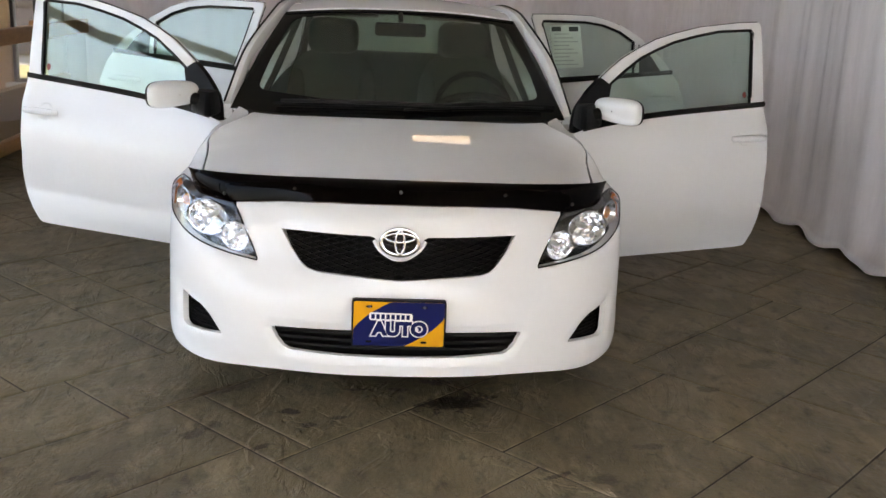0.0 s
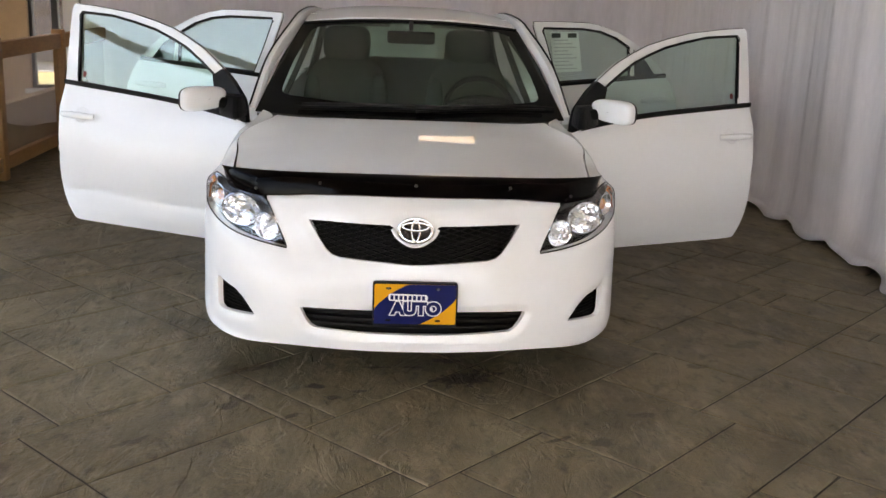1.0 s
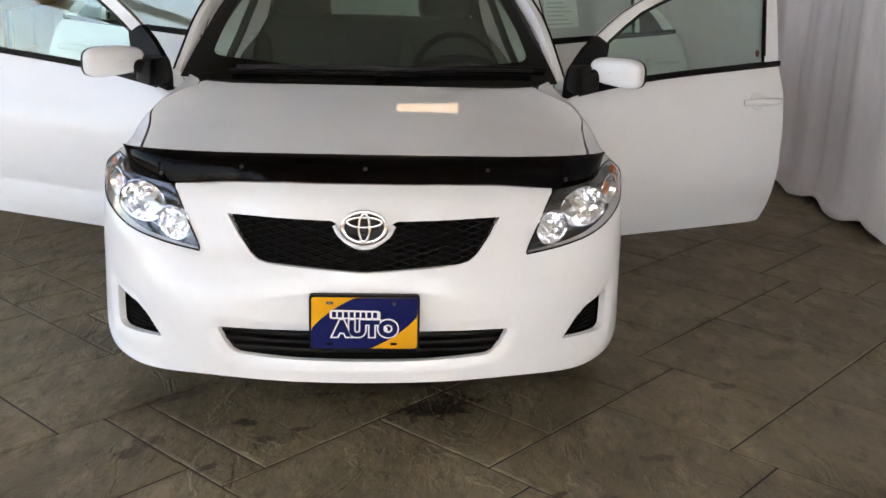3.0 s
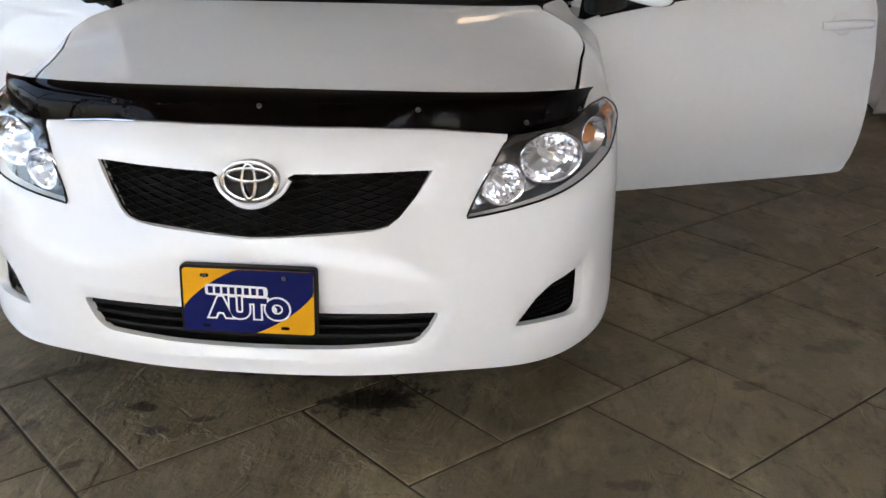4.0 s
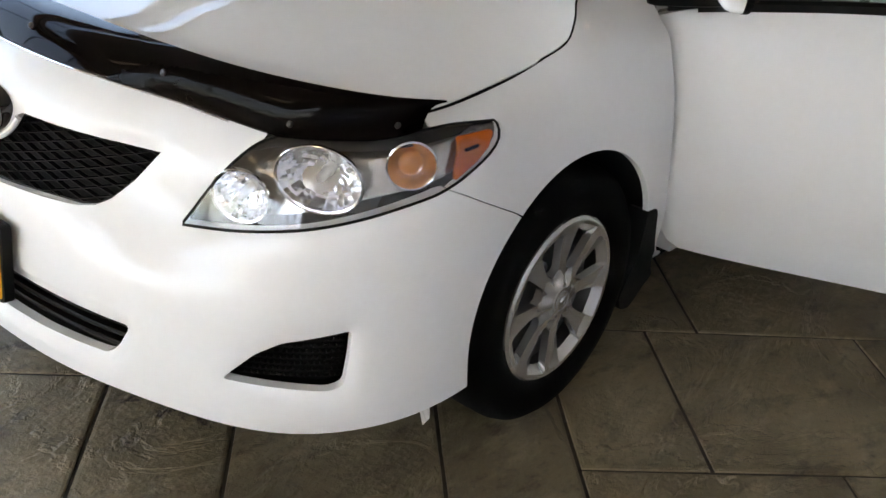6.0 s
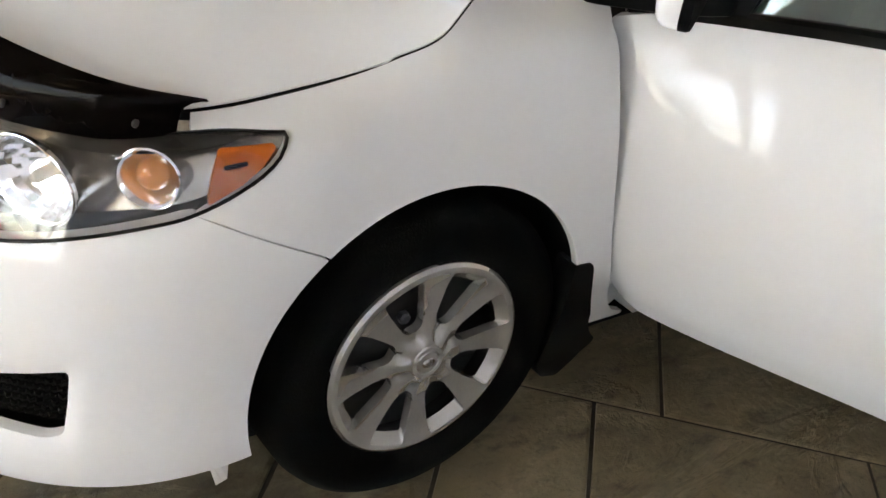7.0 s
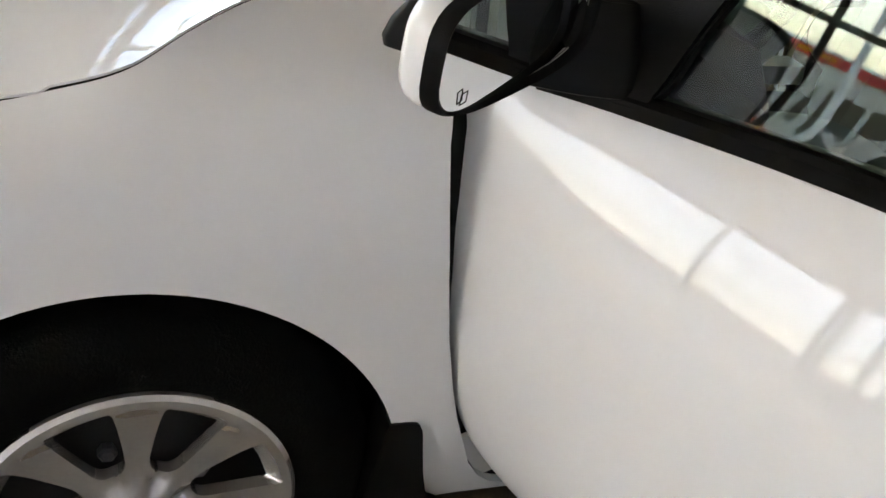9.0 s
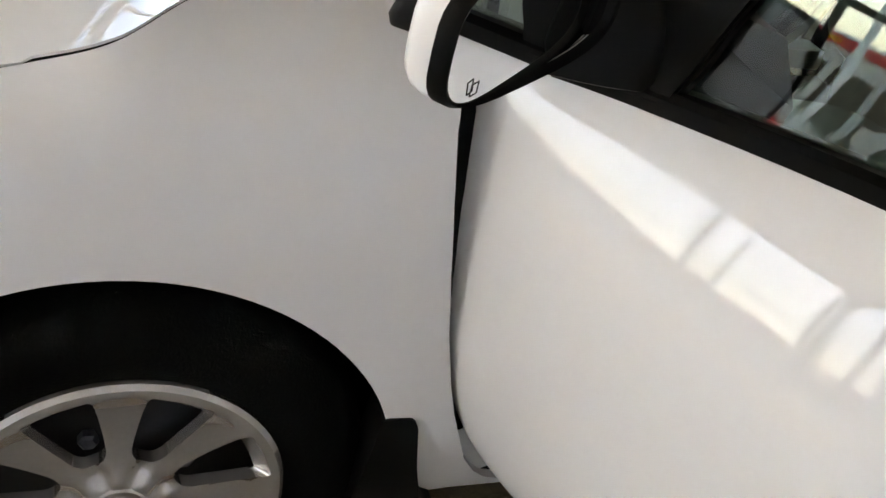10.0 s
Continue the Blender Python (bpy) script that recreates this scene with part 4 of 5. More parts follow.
part("trunk_lid", loft([[Vector((x, y, z - .06 * (abs(x) / .7) ** 3)) for x in np.linspace(-.70, .70, 21)] for y, z in ((6.80, 1.01), (7.0, 1.015), (7.16, 1.0), (7.26, .96), (7.30, .85), (7.31, .5), (7.27, .28), (7.1, .22))], False), PAINT, car)
part("floor_pan", box(0, 5.1, .19, 1.50, 3.7, .06, .01), DARK, car)
part("firewall", box(0, 4.06, .56, 1.40, .06, .70, .02), DARK, car)
part("rear_bulkhead", box(0, 6.55, .60, 1.35, .05, .78, .02), LINING, car)
part("parcel_shelf", box(0, 6.66, 1.0, 1.2, .45, .03, .01), LINING, car)
part("dashboard", loft([[Vector((x, y, z + .015 * math.cos(x * 4))) for x in np.linspace(-.70, .70, 25)] for y, z in ((4.02, .955), (4.20, .985), (4.38, .985), (4.52, .94), (4.58, .84), (4.50, .62))], False), DASH, car)
part("binnacle", sweep([Vector((.38 + .19 * math.cos(a), 4.47, .955 + .075 * math.sin(a))) for a in np.linspace(0, math.pi, 13)], disc(.02, 8), False, (0, 1, 0)), DASH, car)
SW = Vector((.38, 4.66, .945))
_swq = Euler((radians(66), 0, 0)).to_matrix()
steer = part("steering_wheel", tube([SW + _swq @ Vector((.185 * math.cos(a), .185 * math.sin(a), 0)) for a in np.linspace(0, 2 * math.pi, 37)[:-1]], .016, 8, True, (0, 1, .4)), DASH, car, "black steering wheel")
for a in (0, math.pi, -math.pi / 2):
    part("spoke", tube([SW, SW + _swq @ Vector((.18 * math.cos(a), .18 * math.sin(a), -.0))], .018, 6), DASH, steer)
part("airbag_pad", moved(box(0, 0, .01, .13, .11, .05, .02), Matrix.Translation(SW) @ _swq.to_4x4()), DASH, steer)
imir = part("inner_mirror", box(.0, 4.60, 1.325, .25, .03, .068, .02, 3), DASH, car, "dark interior mirror")
part("mirror_stalk", tube([(0, 4.615, 1.33), (0, 4.64, 1.37), (0, 4.69, 1.40)], .012, 8), DASH, imir)
for x in (-.3, .3):
    part("sun_visor", moved(box(0, 0, 0, .38, .16, .018, .008), Matrix.Translation((x, 4.86, 1.388)) @ Euler((radians(8), 0, 0)).to_matrix().to_4x4()), LINING, car)


def cushion(cx, cy, cz, sx, sy, sz, p=3.2, n=20, lean=0.0):
    """A soft block: a superellipsoid."""
    rings = []
    for i in range(n + 1):
        b = -math.pi / 2 + math.pi * i / n
        cb, sb = abs(math.cos(b)) ** (2 / p), math.copysign(abs(math.sin(b)) ** (2 / p), math.sin(b))
        ring = []
        for j in range(n * 2):
            a = math.pi * j / n
            ca, sa = math.copysign(abs(math.cos(a)) ** (2 / p), math.cos(a)), math.copysign(abs(math.sin(a)) ** (2 / p), math.sin(a))
            z = sz / 2 * sb
            ring.append(Vector((cx + sx / 2 * cb * ca, cy + sy / 2 * cb * sa + lean * z, cz + z)))
        rings.append(ring)
    return loft(rings)


def seat(x):
    s = part("front_seat", cushion(x, 5.02, .50, .50, .55, .20), CLOTH, car, "grey cloth front seat with a headrest")
    back = part("backrest", cushion(x, 5.36, .84, .50, .16, .66, 3.2, 20, .30), CLOTH, s)
    part("bolster", cushion(x - .20, 5.31, .80, .11, .17, .52, 3, 14, .30), CLOTH, back)
    part("bolster", cushion(x + .20, 5.31, .80, .11, .17, .52, 3, 14, .30), CLOTH, back)
    part("headrest", cushion(x, 5.465, 1.240, .285, .115, .20, 4.2, 18, .2), CLOTH, back)
    for dx in (-.06, .06):
        part("headrest_post", tube([(x + dx, 5.45, 1.10), (x + dx, 5.465, 1.2)], .006, 6), STEEL, back)


seat(-.37), seat(.37)
part("rear_bench", cushion(0, 5.95, .50, 1.28, .5, .22), CLOTH, car, "grey cloth rear bench")
part("rear_backrest", cushion(0, 6.27, .80, 1.26, .17, .62, 4, 20, .35), CLOTH, car)
for x in (-.40, .40):
    part("rear_headrest", cushion(x, 6.44, 1.115, .25, .11, .15, 3, 16), CLOTH, car)


# ---- doors: laid out by l along the door, height and distance outwards ----
_ez_ = [(.25, -.075), (.30, -.026), (.36, .028), (.40, .055), (.45, .080), (.50, .096), (.55, .105), (.64, .1085), (.70, .1040), (.74, .0985), (.77, .0921), (.80, .0836), (.86, .0642), (.91, .0446), (.95, .0258), (.985, .0130), (1.03, .0062), (1.45, -.0700)]
_fz, _fn = np.array([q[0] for q in _ez_]), np.array([q[1] - .15 * (q[0] - .28) for q in _ez_])
_dz = np.array([.25, .30, .36, .45, .55, .64, .72, .80, .86, .91, .95, .985, 1.03, 1.45])
_dn = np.array([-.075, -.052, -.030, -.011, -.002, 0, -.008, -.023, -.038, -.053, -.067, -.084, -.097, -.217])


def car_door(hinge, along, side, panel, belt_top, glass_edge, frame_edge, rear, label):
    """along: unit vector of the open door in plan; side: 1 or -1, the car's side."""
    d = Vector((along[0], along[1], 0)).normalized()
    n = Vector((d.y, -d.x, 0)) if side > 0 else Vector((-d.y, d.x, 0))
    h = Vector((hinge[0], hinge[1], 0))

    def at(l, z, out):
        lean = float(_spline(_dz, _dn, z)) if z < 1.0 else float(np.interp(z, _dz, _dn))
        if not rear:
            full = float(_spline(_fz, _fn, z)) if z < 1.0 else float(np.interp(z, _fz, _fn))
            lean += (full - lean) * (1 - .35 * max(0, min(1, (l - .6) / .5))) * (.85 + .15 * max(0, min(1, (l + .11) / .10)))
        if not rear:
            lean -= float(np.interp(z, [.30, .45, .60, .75, .88], [.052, .042, .024, .003, -.014])) * math.exp(-max(0, l + .05) / .09)
        lean -= .006 * math.exp(-max(0, (1.12 if not rear else .97) - l) / .012) + .02 * max(0, l - .75) ** 2
        lean += (.12 if rear else .15) * (z - .28)
        lean += .015 * max(0, min(1, (l - .5) / .5)) * max(0, min(1, (.38 - z) / .12))
        return h + d * l + n * (lean + out) + Vector((0, 0, z))

    door = part("car_door", patch(panel, [], at, .02, .035), PAINT, car, label, 40)
    part("inner_panel", patch(panel, [], lambda l, z, o: at(l, z, o - .075), .05), LINING, door, "grey inner door panel")
    part("window_frame", patch(frame_edge, [glass_edge], at, .02, .03), PAINT, door, "white window frame", 40)
    pane = part("window_pane", slab([(l, z) for l, z in glass_edge], lambda l, z, o: at(l, z, o - .014), .05, .004), GLASS, door, "green-tinted door glass", 60)
    pane.visible_shadow = False
    part("window_seal", sweep([at(l, z, -.004) for l, z in resample(glass_edge, .04)], [(-.007, -.010), (.007, -.010), (.007, .004), (-.007, .004)], True, tuple(n)), RUBBER, door, "black window seal")
    part("frame_seal", tube([at(l, z, -.014) for l, z in frame_edge], .0035, 6, True), RUBBER, door)
    part("belt_moulding", sweep([at(l, z - .002, -.002) for l, z in belt_top], [(-.008, -.012), (.010, -.012), (.012, .006), (.004, .013), (-.008, .013)], False, (0, 0, 1)), RUBBER, door, "black belt moulding")
    hl, hz = (.856, .868) if not rear else (.66, .945)
    pull = part("door_handle", sweep([at(hl + .225 * k / 12, hz + .004 * math.sin(math.pi * k / 12), .020 + .024 * math.sin(math.pi * k / 12) ** .5) for k in range(13)], lambda t: disc(.010 + .004 * math.sin(math.pi * t), 10, .014 + .003 * math.sin(math.pi * t)), False, (0, 0, 1)), PAINT, door, "white pull handle", 50)
    part("handle_cup", patch(rounded([(hl + .055, hz - .038), (hl + .15, hz - .038), (hl + .15, hz + .040), (hl + .055, hz + .040)], .036, 5), [], lambda l, z, o: at(l, z, .0035 + o - .016 * max(0, 1 - ((l - hl - .10) / .045) ** 2 - ((z - hz) / .036) ** 2)), .012), PAINT, door)
    if side > 0 and not rear:
        part("key_lock", revolve([(0, .003), (.007, .003), (.008, 0)], at(hl + .218, hz + .002, .022), tuple(n), 14), DARK, pull)
    return door, at, d, n


def front_door(side, hinge, along):
    panel = [(-.138, .83), (-.108, .68), (-.078, .58), (-.050, .45), (-.018, .36), (.010, .303), (.042, .279), (.5, .272), (1.11, .266), (1.14, .266), (1.149, .278), (1.138, .36), (1.115, .50), (1.10, .65), (1.115, .80), (1.13, .90), (1.126, .98), (1.115, 1.026), (.9, 1.014), (.6, .998), (.35, .980), (.1, .950), (.0, .936), (-.06, .924), (-.118, .905), (-.138, .87)]
    belt = curve([(-.03, .938), (.1, .955), (.35, .984), (.7, 1.009), (1.118, 1.032)], 5)
    glass = [(.10, .958), (.35, .985), (.7, 1.01), (1.022, 1.033), (1.03, 1.20), (1.04, 1.38), (1.025, 1.394), (.818, 1.384), (.67, 1.358), (.534, 1.328), (.43, 1.292), (.331, 1.252), (.23, 1.19), (.15, 1.135), (.12, 1.05)]
    edge = [(-.03, .936), (.1, .951), (.35, .980), (.7, 1.005), (1.113, 1.028), (1.11, 1.15), (1.103, 1.30), (1.095, 1.415), (1.08, 1.434), (.95, 1.428), (.709, 1.403), (.56, 1.372), (.431, 1.339), (.33, 1.298), (.231, 1.251), (.16, 1.205), (.10, 1.162), (.0, 1.08), (-.045, 1.0)]
    door, at, d, n = car_door(hinge, along, side, panel, belt, glass, edge, False, "open white front door")
    tri = [(-.10, .918), (-.03, .934), (.10, .953), (.125, 1.05), (.148, 1.128), (.09, 1.165), (.02, 1.11), (-.06, 1.03)]
    part("mirror_base", slab(rounded(tri, .01, 2), lambda l, z, o: at(l, z, o + .010), .03, .03), PLASTIC, door, "black triangular mirror base", 40)
    # door mirror: a rounded shell whose open end holds the glass
    # the shell is turned a little towards the driver
    up = Vector((0, 0, 1))
    h_base = Vector((hinge[0], hinge[1], 0)) + n * .02
    c = Vector((hinge[0], hinge[1] + .026, 1.032)) + d * .018 + n * .248
    N0, N1 = -.152, .122
    turn = radians(9)
    gd, gw = d * math.cos(turn) - n * math.sin(turn), n * math.cos(turn) + d * math.sin(turn)

    def shell(depth, grow, l0):
        """Rings from the glass end to the front cap; the outline is wide outwards, low inwards."""
        rings = []
        for a in np.linspace(0, 2 * math.pi, 41)[:-1]:
            ca, sa = math.cos(a), math.sin(a)
            pw = 2 / 3.4
            u = math.copysign(abs(ca) ** pw, ca)
            w = math.copysign(abs(sa) ** pw, sa)
            nn = (N0 + N1) / 2 + (N1 - N0) / 2 * u * grow
            zz = (.062 * w * grow) * (1 - .14 * (1 - u) / 2 * (1 if w > 0 else 1.8)) + .006
            rings.append(h_at(nn, zz, l0 + depth))
        return rings

    def h_at(nn, zz, l):
        return c + gw * nn + up * zz + gd * (l - .005)

    loops = [shell(x, g, .0) for x, g in ((.026, .995), (.014, 1.0), (.004, .985), (-.006, .93), (-.014, .80), (-.020, .58), (-.024, .28), (-.025, .02))]
    mir = part("door_mirror", loft(loops), PAINT, door, "white door mirror housing with a black rim", 50)
    part("mirror_rim", loft([shell(x, g, .0) for x, g in ((.024, .98), (.025, 1.005), (.036, .998), (.041, .965), (.039, .935), (.030, .925))]), PLASTIC, mir, "black rim", 50)
    face = shell(.032, .935, .0)
    face = [p + gd * (.06 * (p - c).dot(gw) - .06 * (p - c).z - .002) for p in face]
    part("mirror_glass", (face + [sum(face, Vector()) / len(face)], [(i, (i + 1) % 40, 40) for i in range(40)]), MIRROR, mir, "flat mirror glass", 0)
    if side > 0:
        mk = h_at(.070, -.032, .0382)
        part("heater_mark", tube([mk + gw * x + up * z for x, z in ((-.0045, -.0045), (.0045, -.006), (.0045, .0045), (-.0045, .006))], .0007, 4, True, tuple(gd)), PLASTIC, mir)
    foot = rounded([(-.075, .0), (-.128, .11), (-.142, .165), (-.128, .185), (-.075, .155), (-.01, .115), (.05, .06), (.09, .0)], .025, 4)
    rings = [[h_base + d * (l * g - .01 * (1 - g)) + n * (w * g) + up * z for l, w in foot] for g, z in ((.92, .953), (.985, .956), (1.0, .966), (.97, .985), (.86, 1.020), (.70, 1.05))]
    part("mirror_arm", loft(rings, True, True), PLASTIC, mir, "black mirror foot", 45)
    part("mirror_neck", sweep([h_base + d * -.02 + n * .06 + up * 1.005, h_base + d * -.02 + n * .10 + up * 1.012, c - gw * .10 - up * .012], lambda t: disc(.042 - .010 * t, 12, .032 - .006 * t)), PLASTIC, mir)
    part("round_sticker", slab([(0.992 + .012 * math.cos(a), 1.076 + .016 * math.sin(a)) for a in np.linspace(0, 6.283, 17)[:-1]], lambda l, z, o: at(l, z, o - .0125), .02, .001), RED, door, "small dark red round sticker", 0)
    return door


R_H, R_D = (.852, 4.165), (.9092, .4163)
L_H, L_D = (-.852, 4.165), (-.8801, .4748)
front_door(1, R_H, R_D)
front_door(-1, L_H, L_D)


def rear_door(side, hinge, along):
    panel = [(.02, .29), (.45, .285), (.58, .30), (.66, .40), (.76, .55), (.87, .66), (.95, .78), (.975, .92), (.94, 1.03), (.885, 1.094), (.6, 1.078), (.3, 1.062), (.0, 1.044), (.0, .9), (.0, .6), (.01, .35)]
    belt = curve([(.0, 1.049), (.3, 1.066), (.6, 1.083), (.887, 1.099)], 4)
    glass = [(.05, 1.062), (.3, 1.073), (.60, 1.09), (.60, 1.27), (.5, 1.325), (.38, 1.362), (.25, 1.377), (-.04, 1.378), (-.05, 1.36), (.0, 1.2)]
    edge = [(.0, 1.046), (.3, 1.063), (.6, 1.080), (.885, 1.097), (.84, 1.15), (.75, 1.225), (.66, 1.29), (.51, 1.363), (.40, 1.395), (.306, 1.413), (.1, 1.417), (-.105, 1.413), (-.11, 1.39), (-.05, 1.2)]
    door, at, d, n = car_door(hinge, along, side, panel, belt, glass, edge, True, "open white rear door")
    part("quarter_glass", slab([(.635, 1.09), (.80, 1.10), (.73, 1.185), (.635, 1.258)], lambda l, z, o: at(l, z, o + .003), .04, .004), GLOSS, door, "small dark quarter window", 60)
    if side > 0:
        sheet = part("window_notice", slab([(.03, 1.118), (.24, 1.126), (.22, 1.360), (.01, 1.356)], lambda l, z, o: at(l, z, o - .0125), .06, .001), PAPER, door, "pale green notice stuck on the glass", 0)
        for l0, l1, z0, z1 in ((.02, .085, 1.322, 1.348), (.14, .205, 1.324, 1.350)):
            part("notice_block", slab([(l0, z0), (l1, z0 + .002), (l1, z1 + .002), (l0, z1)], lambda l, z, o: at(l, z, o - .0112), .05, .001), INK, sheet, "", 0)
        for k in range(9):
            z0 = 1.305 - k * .021
            part("notice_line", slab([(.035, z0), (.14 + .06 * ((k * 7) % 3) / 2, z0 + .003), (.14 + .06 * ((k * 7) % 3) / 2, z0 + .008), (.035, z0 + .005)], lambda l, z, o: at(l, z, o - .0112), .1, .001), mat("faint_ink", (.32, .42, .37), .8), sheet, "", 0)


rear_door(1, (.872, 5.25), (.8988, .4384))
rear_door(-1, (-.872, 5.25), (-.8988, .4384))


# ---- the hall ----
X0, X1, Y0, Y1, H = -4.6, 3.1, -5.0, 10.8, 3.75


def structure(name, data, material, label, category, smooth=0):
    return tagged(part(name, data, material, None, "", smooth), label, category, kind="structure")


structure("ground", ([(-400, -400, -.12), (400, -400, -.12), (400, 400, -.12), (-400, 400, -.12)], [(0, 1, 2, 3)]), ASPHALT, "grey asphalt ground outside the hall", "ground")
structure("wall_right", join(box(X1 + .1, 4.7, H / 2, .2, 12.4, H), box(X1 + .1, -3.3, .15, .2, 3.6, .30), box(X1 + .1, -3.3, 3.675, .2, 3.6, .15)), WALL, "tan painted wall behind the curtain", "wall")
SX0, SX1, SY0, SY1 = -4.45, -3.85, 1.0, 10.3
structure("ceiling", join(box((SX1 + X1 + .2) / 2, (Y0 + Y1) / 2, H + .1, X1 + .2 - SX1, Y1 - Y0 + .4, .2), box((X0 - .2 + SX1) / 2, (Y0 - .2 + SY0) / 2, H + .1, SX1 - X0 + .2, SY0 - Y0 + .2, .2), box((X0 - .2 + SX1) / 2, (Y1 + .2 + SY1) / 2, H + .1, SX1 - X0 + .2, Y1 + .2 - SY1, .2), box((X0 - .2 + SX0) / 2, (SY0 + SY1) / 2, H + .1, SX0 - X0 + .2, SY1 - SY0, .2)), CEIL, "pale ceiling of the hall", "ceiling")
# back wall: solid behind the curtain, two windows beyond its end
structure("wall_back", join(box(-.17, Y1 + .1, H / 2, 6.74, .2, H), box(-3.82, Y1 + .1, .17, .56, .2, .34), box(-3.82, Y1 + .1, 3.35, .56, .2, .8), box(-4.45, Y1 + .1, H / 2, .70, .2, H)), WALL, "tan painted back wall with a tall window", "wall")


def window(name, cx, cy, z0, z1, w, along, cols, rows, label):
    """A glazed opening with frame, mullions and panes; along: 'x' or 'y'."""
    win = thing(name, (cx, cy, z0), label, "window", kind="structure")
    def bar(u, z, su, sz, nm):
        b = box(cx + u, cy, z, su, .09, sz, .006, 1) if along == "x" else box(cx, cy + u, z, .09, su, sz, .006, 1)
        part(nm, b, METAL, win, "", 0)
    for k in range(cols + 1):
        bar(-w / 2 + w * k / cols, (z0 + z1) / 2, .07, z1 - z0 + .06, "mullion" if 0 < k < cols else "window_frame")
    for k in range(rows + 1):
        z = z0 + (z1 - z0) * k / rows
        for i in range(cols):
            bar(-w / 2 + w * (i + .5) / cols, z, w / cols - .07, .07, "transom" if 0 < k < rows else "window_frame")
    for i in range(cols):
        for k in range(rows):
            u0, u1 = -w / 2 + w * i / cols + .035, -w / 2 + w * (i + 1) / cols - .035
            a, b = z0 + (z1 - z0) * k / rows + .035, z0 + (z1 - z0) * (k + 1) / rows - .035
            d = box(cx + (u0 + u1) / 2, cy, (a + b) / 2, u1 - u0, .006, b - a) if along == "x" else box(cx, cy + (u0 + u1) / 2, (a + b) / 2, .006, u1 - u0, b - a)
            pane = part("pane", d, CLEAR, win, "", 0)
            pane.visible_shadow = False
    return win


window("window_1", -3.82, Y1 + .1, .34, 2.95, .56, "x", 2, 1, "tall dark-framed window beside the curtain")
structure("sill", box(-3.82, Y1 - .06, .32, .62, .14, .05, .008), SILL, "white window sill", "sill")
# window front behind the camera and along the left, dark frames over a low wall
structure("wall_front", join(box((X0 + X1) / 2, Y0 - .1, .15, X1 - X0 + .4, .2, .30), box((X0 + X1) / 2, Y0 - .1, 3.675, X1 - X0 + .4, .2, .15)), WALL, "low wall and header of the window front", "wall")
window("window_2", (X0 + X1) / 2, Y0 - .1, .30, 3.60, X1 - X0, "x", 6, 2, "wide shop window front with dark frames")
structure("wall_left", join(box(X0 - .1, .5, .15, .2, 11.0, .30), box(X0 - .1, .5, 3.675, .2, 11.0, .15), box(X0 - .1, 8.5, H / 2, .2, 5.0, H)), WALL, "tan side wall with windows above", "wall")
window("window_3", X0 - .1, .5, .30, 3.60, 10.9, "y", 6, 2, "wide side windows with dark frames")
# a strip of roof glass along the left, beside an added block that shades it
roof_light = thing("window_4", (SX0, SY0, H), "narrow strip of roof windows with dark bars", "window", kind="structure")
for k in range(9):
    y0, y1 = SY0 + (SY1 - SY0) * k / 9, SY0 + (SY1 - SY0) * (k + 1) / 9
    pane = part("pane", box((SX0 + SX1) / 2, (y0 + y1) / 2, H + .15, SX1 - SX0, y1 - y0 - .06, .006), CLEAR, roof_light, "", 0)
    pane.visible_shadow = False
    part("glazing_bar", box((SX0 + SX1) / 2, y1, H + .13, SX1 - SX0, .07, .10, .006, 1), METAL, roof_light, "", 0)
# unseen block, added to keep direct sun out of the roof strip
structure("sun_block", box((SX1 + X1) / 2 + .1, (Y0 + Y1) / 2, H + 1.75, X1 - SX1, Y1 - Y0 + .4, 3.0), WALL, "added unseen tan block above the ceiling that keeps the sun off the roof glass", "wall")

window("window_5", X1 + .1, -3.3, .30, 3.60, 3.5, "y", 2, 2, "wide windows beyond the end of the curtain")

# ceiling lights
for x, y in ((.68, 9.75), (.68, -1.2), (-2.6, -1.2)):
    lamp = thing("ceiling_light", (x, y, H - .06), "warm white recessed ceiling light", "ceiling light", "ceiling lights")
    part("housing", join(box(x - .44, y, H - .03, .03, .62, .06), box(x + .44, y, H - .03, .03, .62, .06), box(x, y - .295, H - .03, .85, .03, .06), box(x, y + .295, H - .03, .85, .03, .06)), SILL, lamp, "", 0)
    part("diffuser", box(x, y, H - .02, .84, .55, .02, .004, 1), TUBE, lamp, "glowing diffuser", 0)


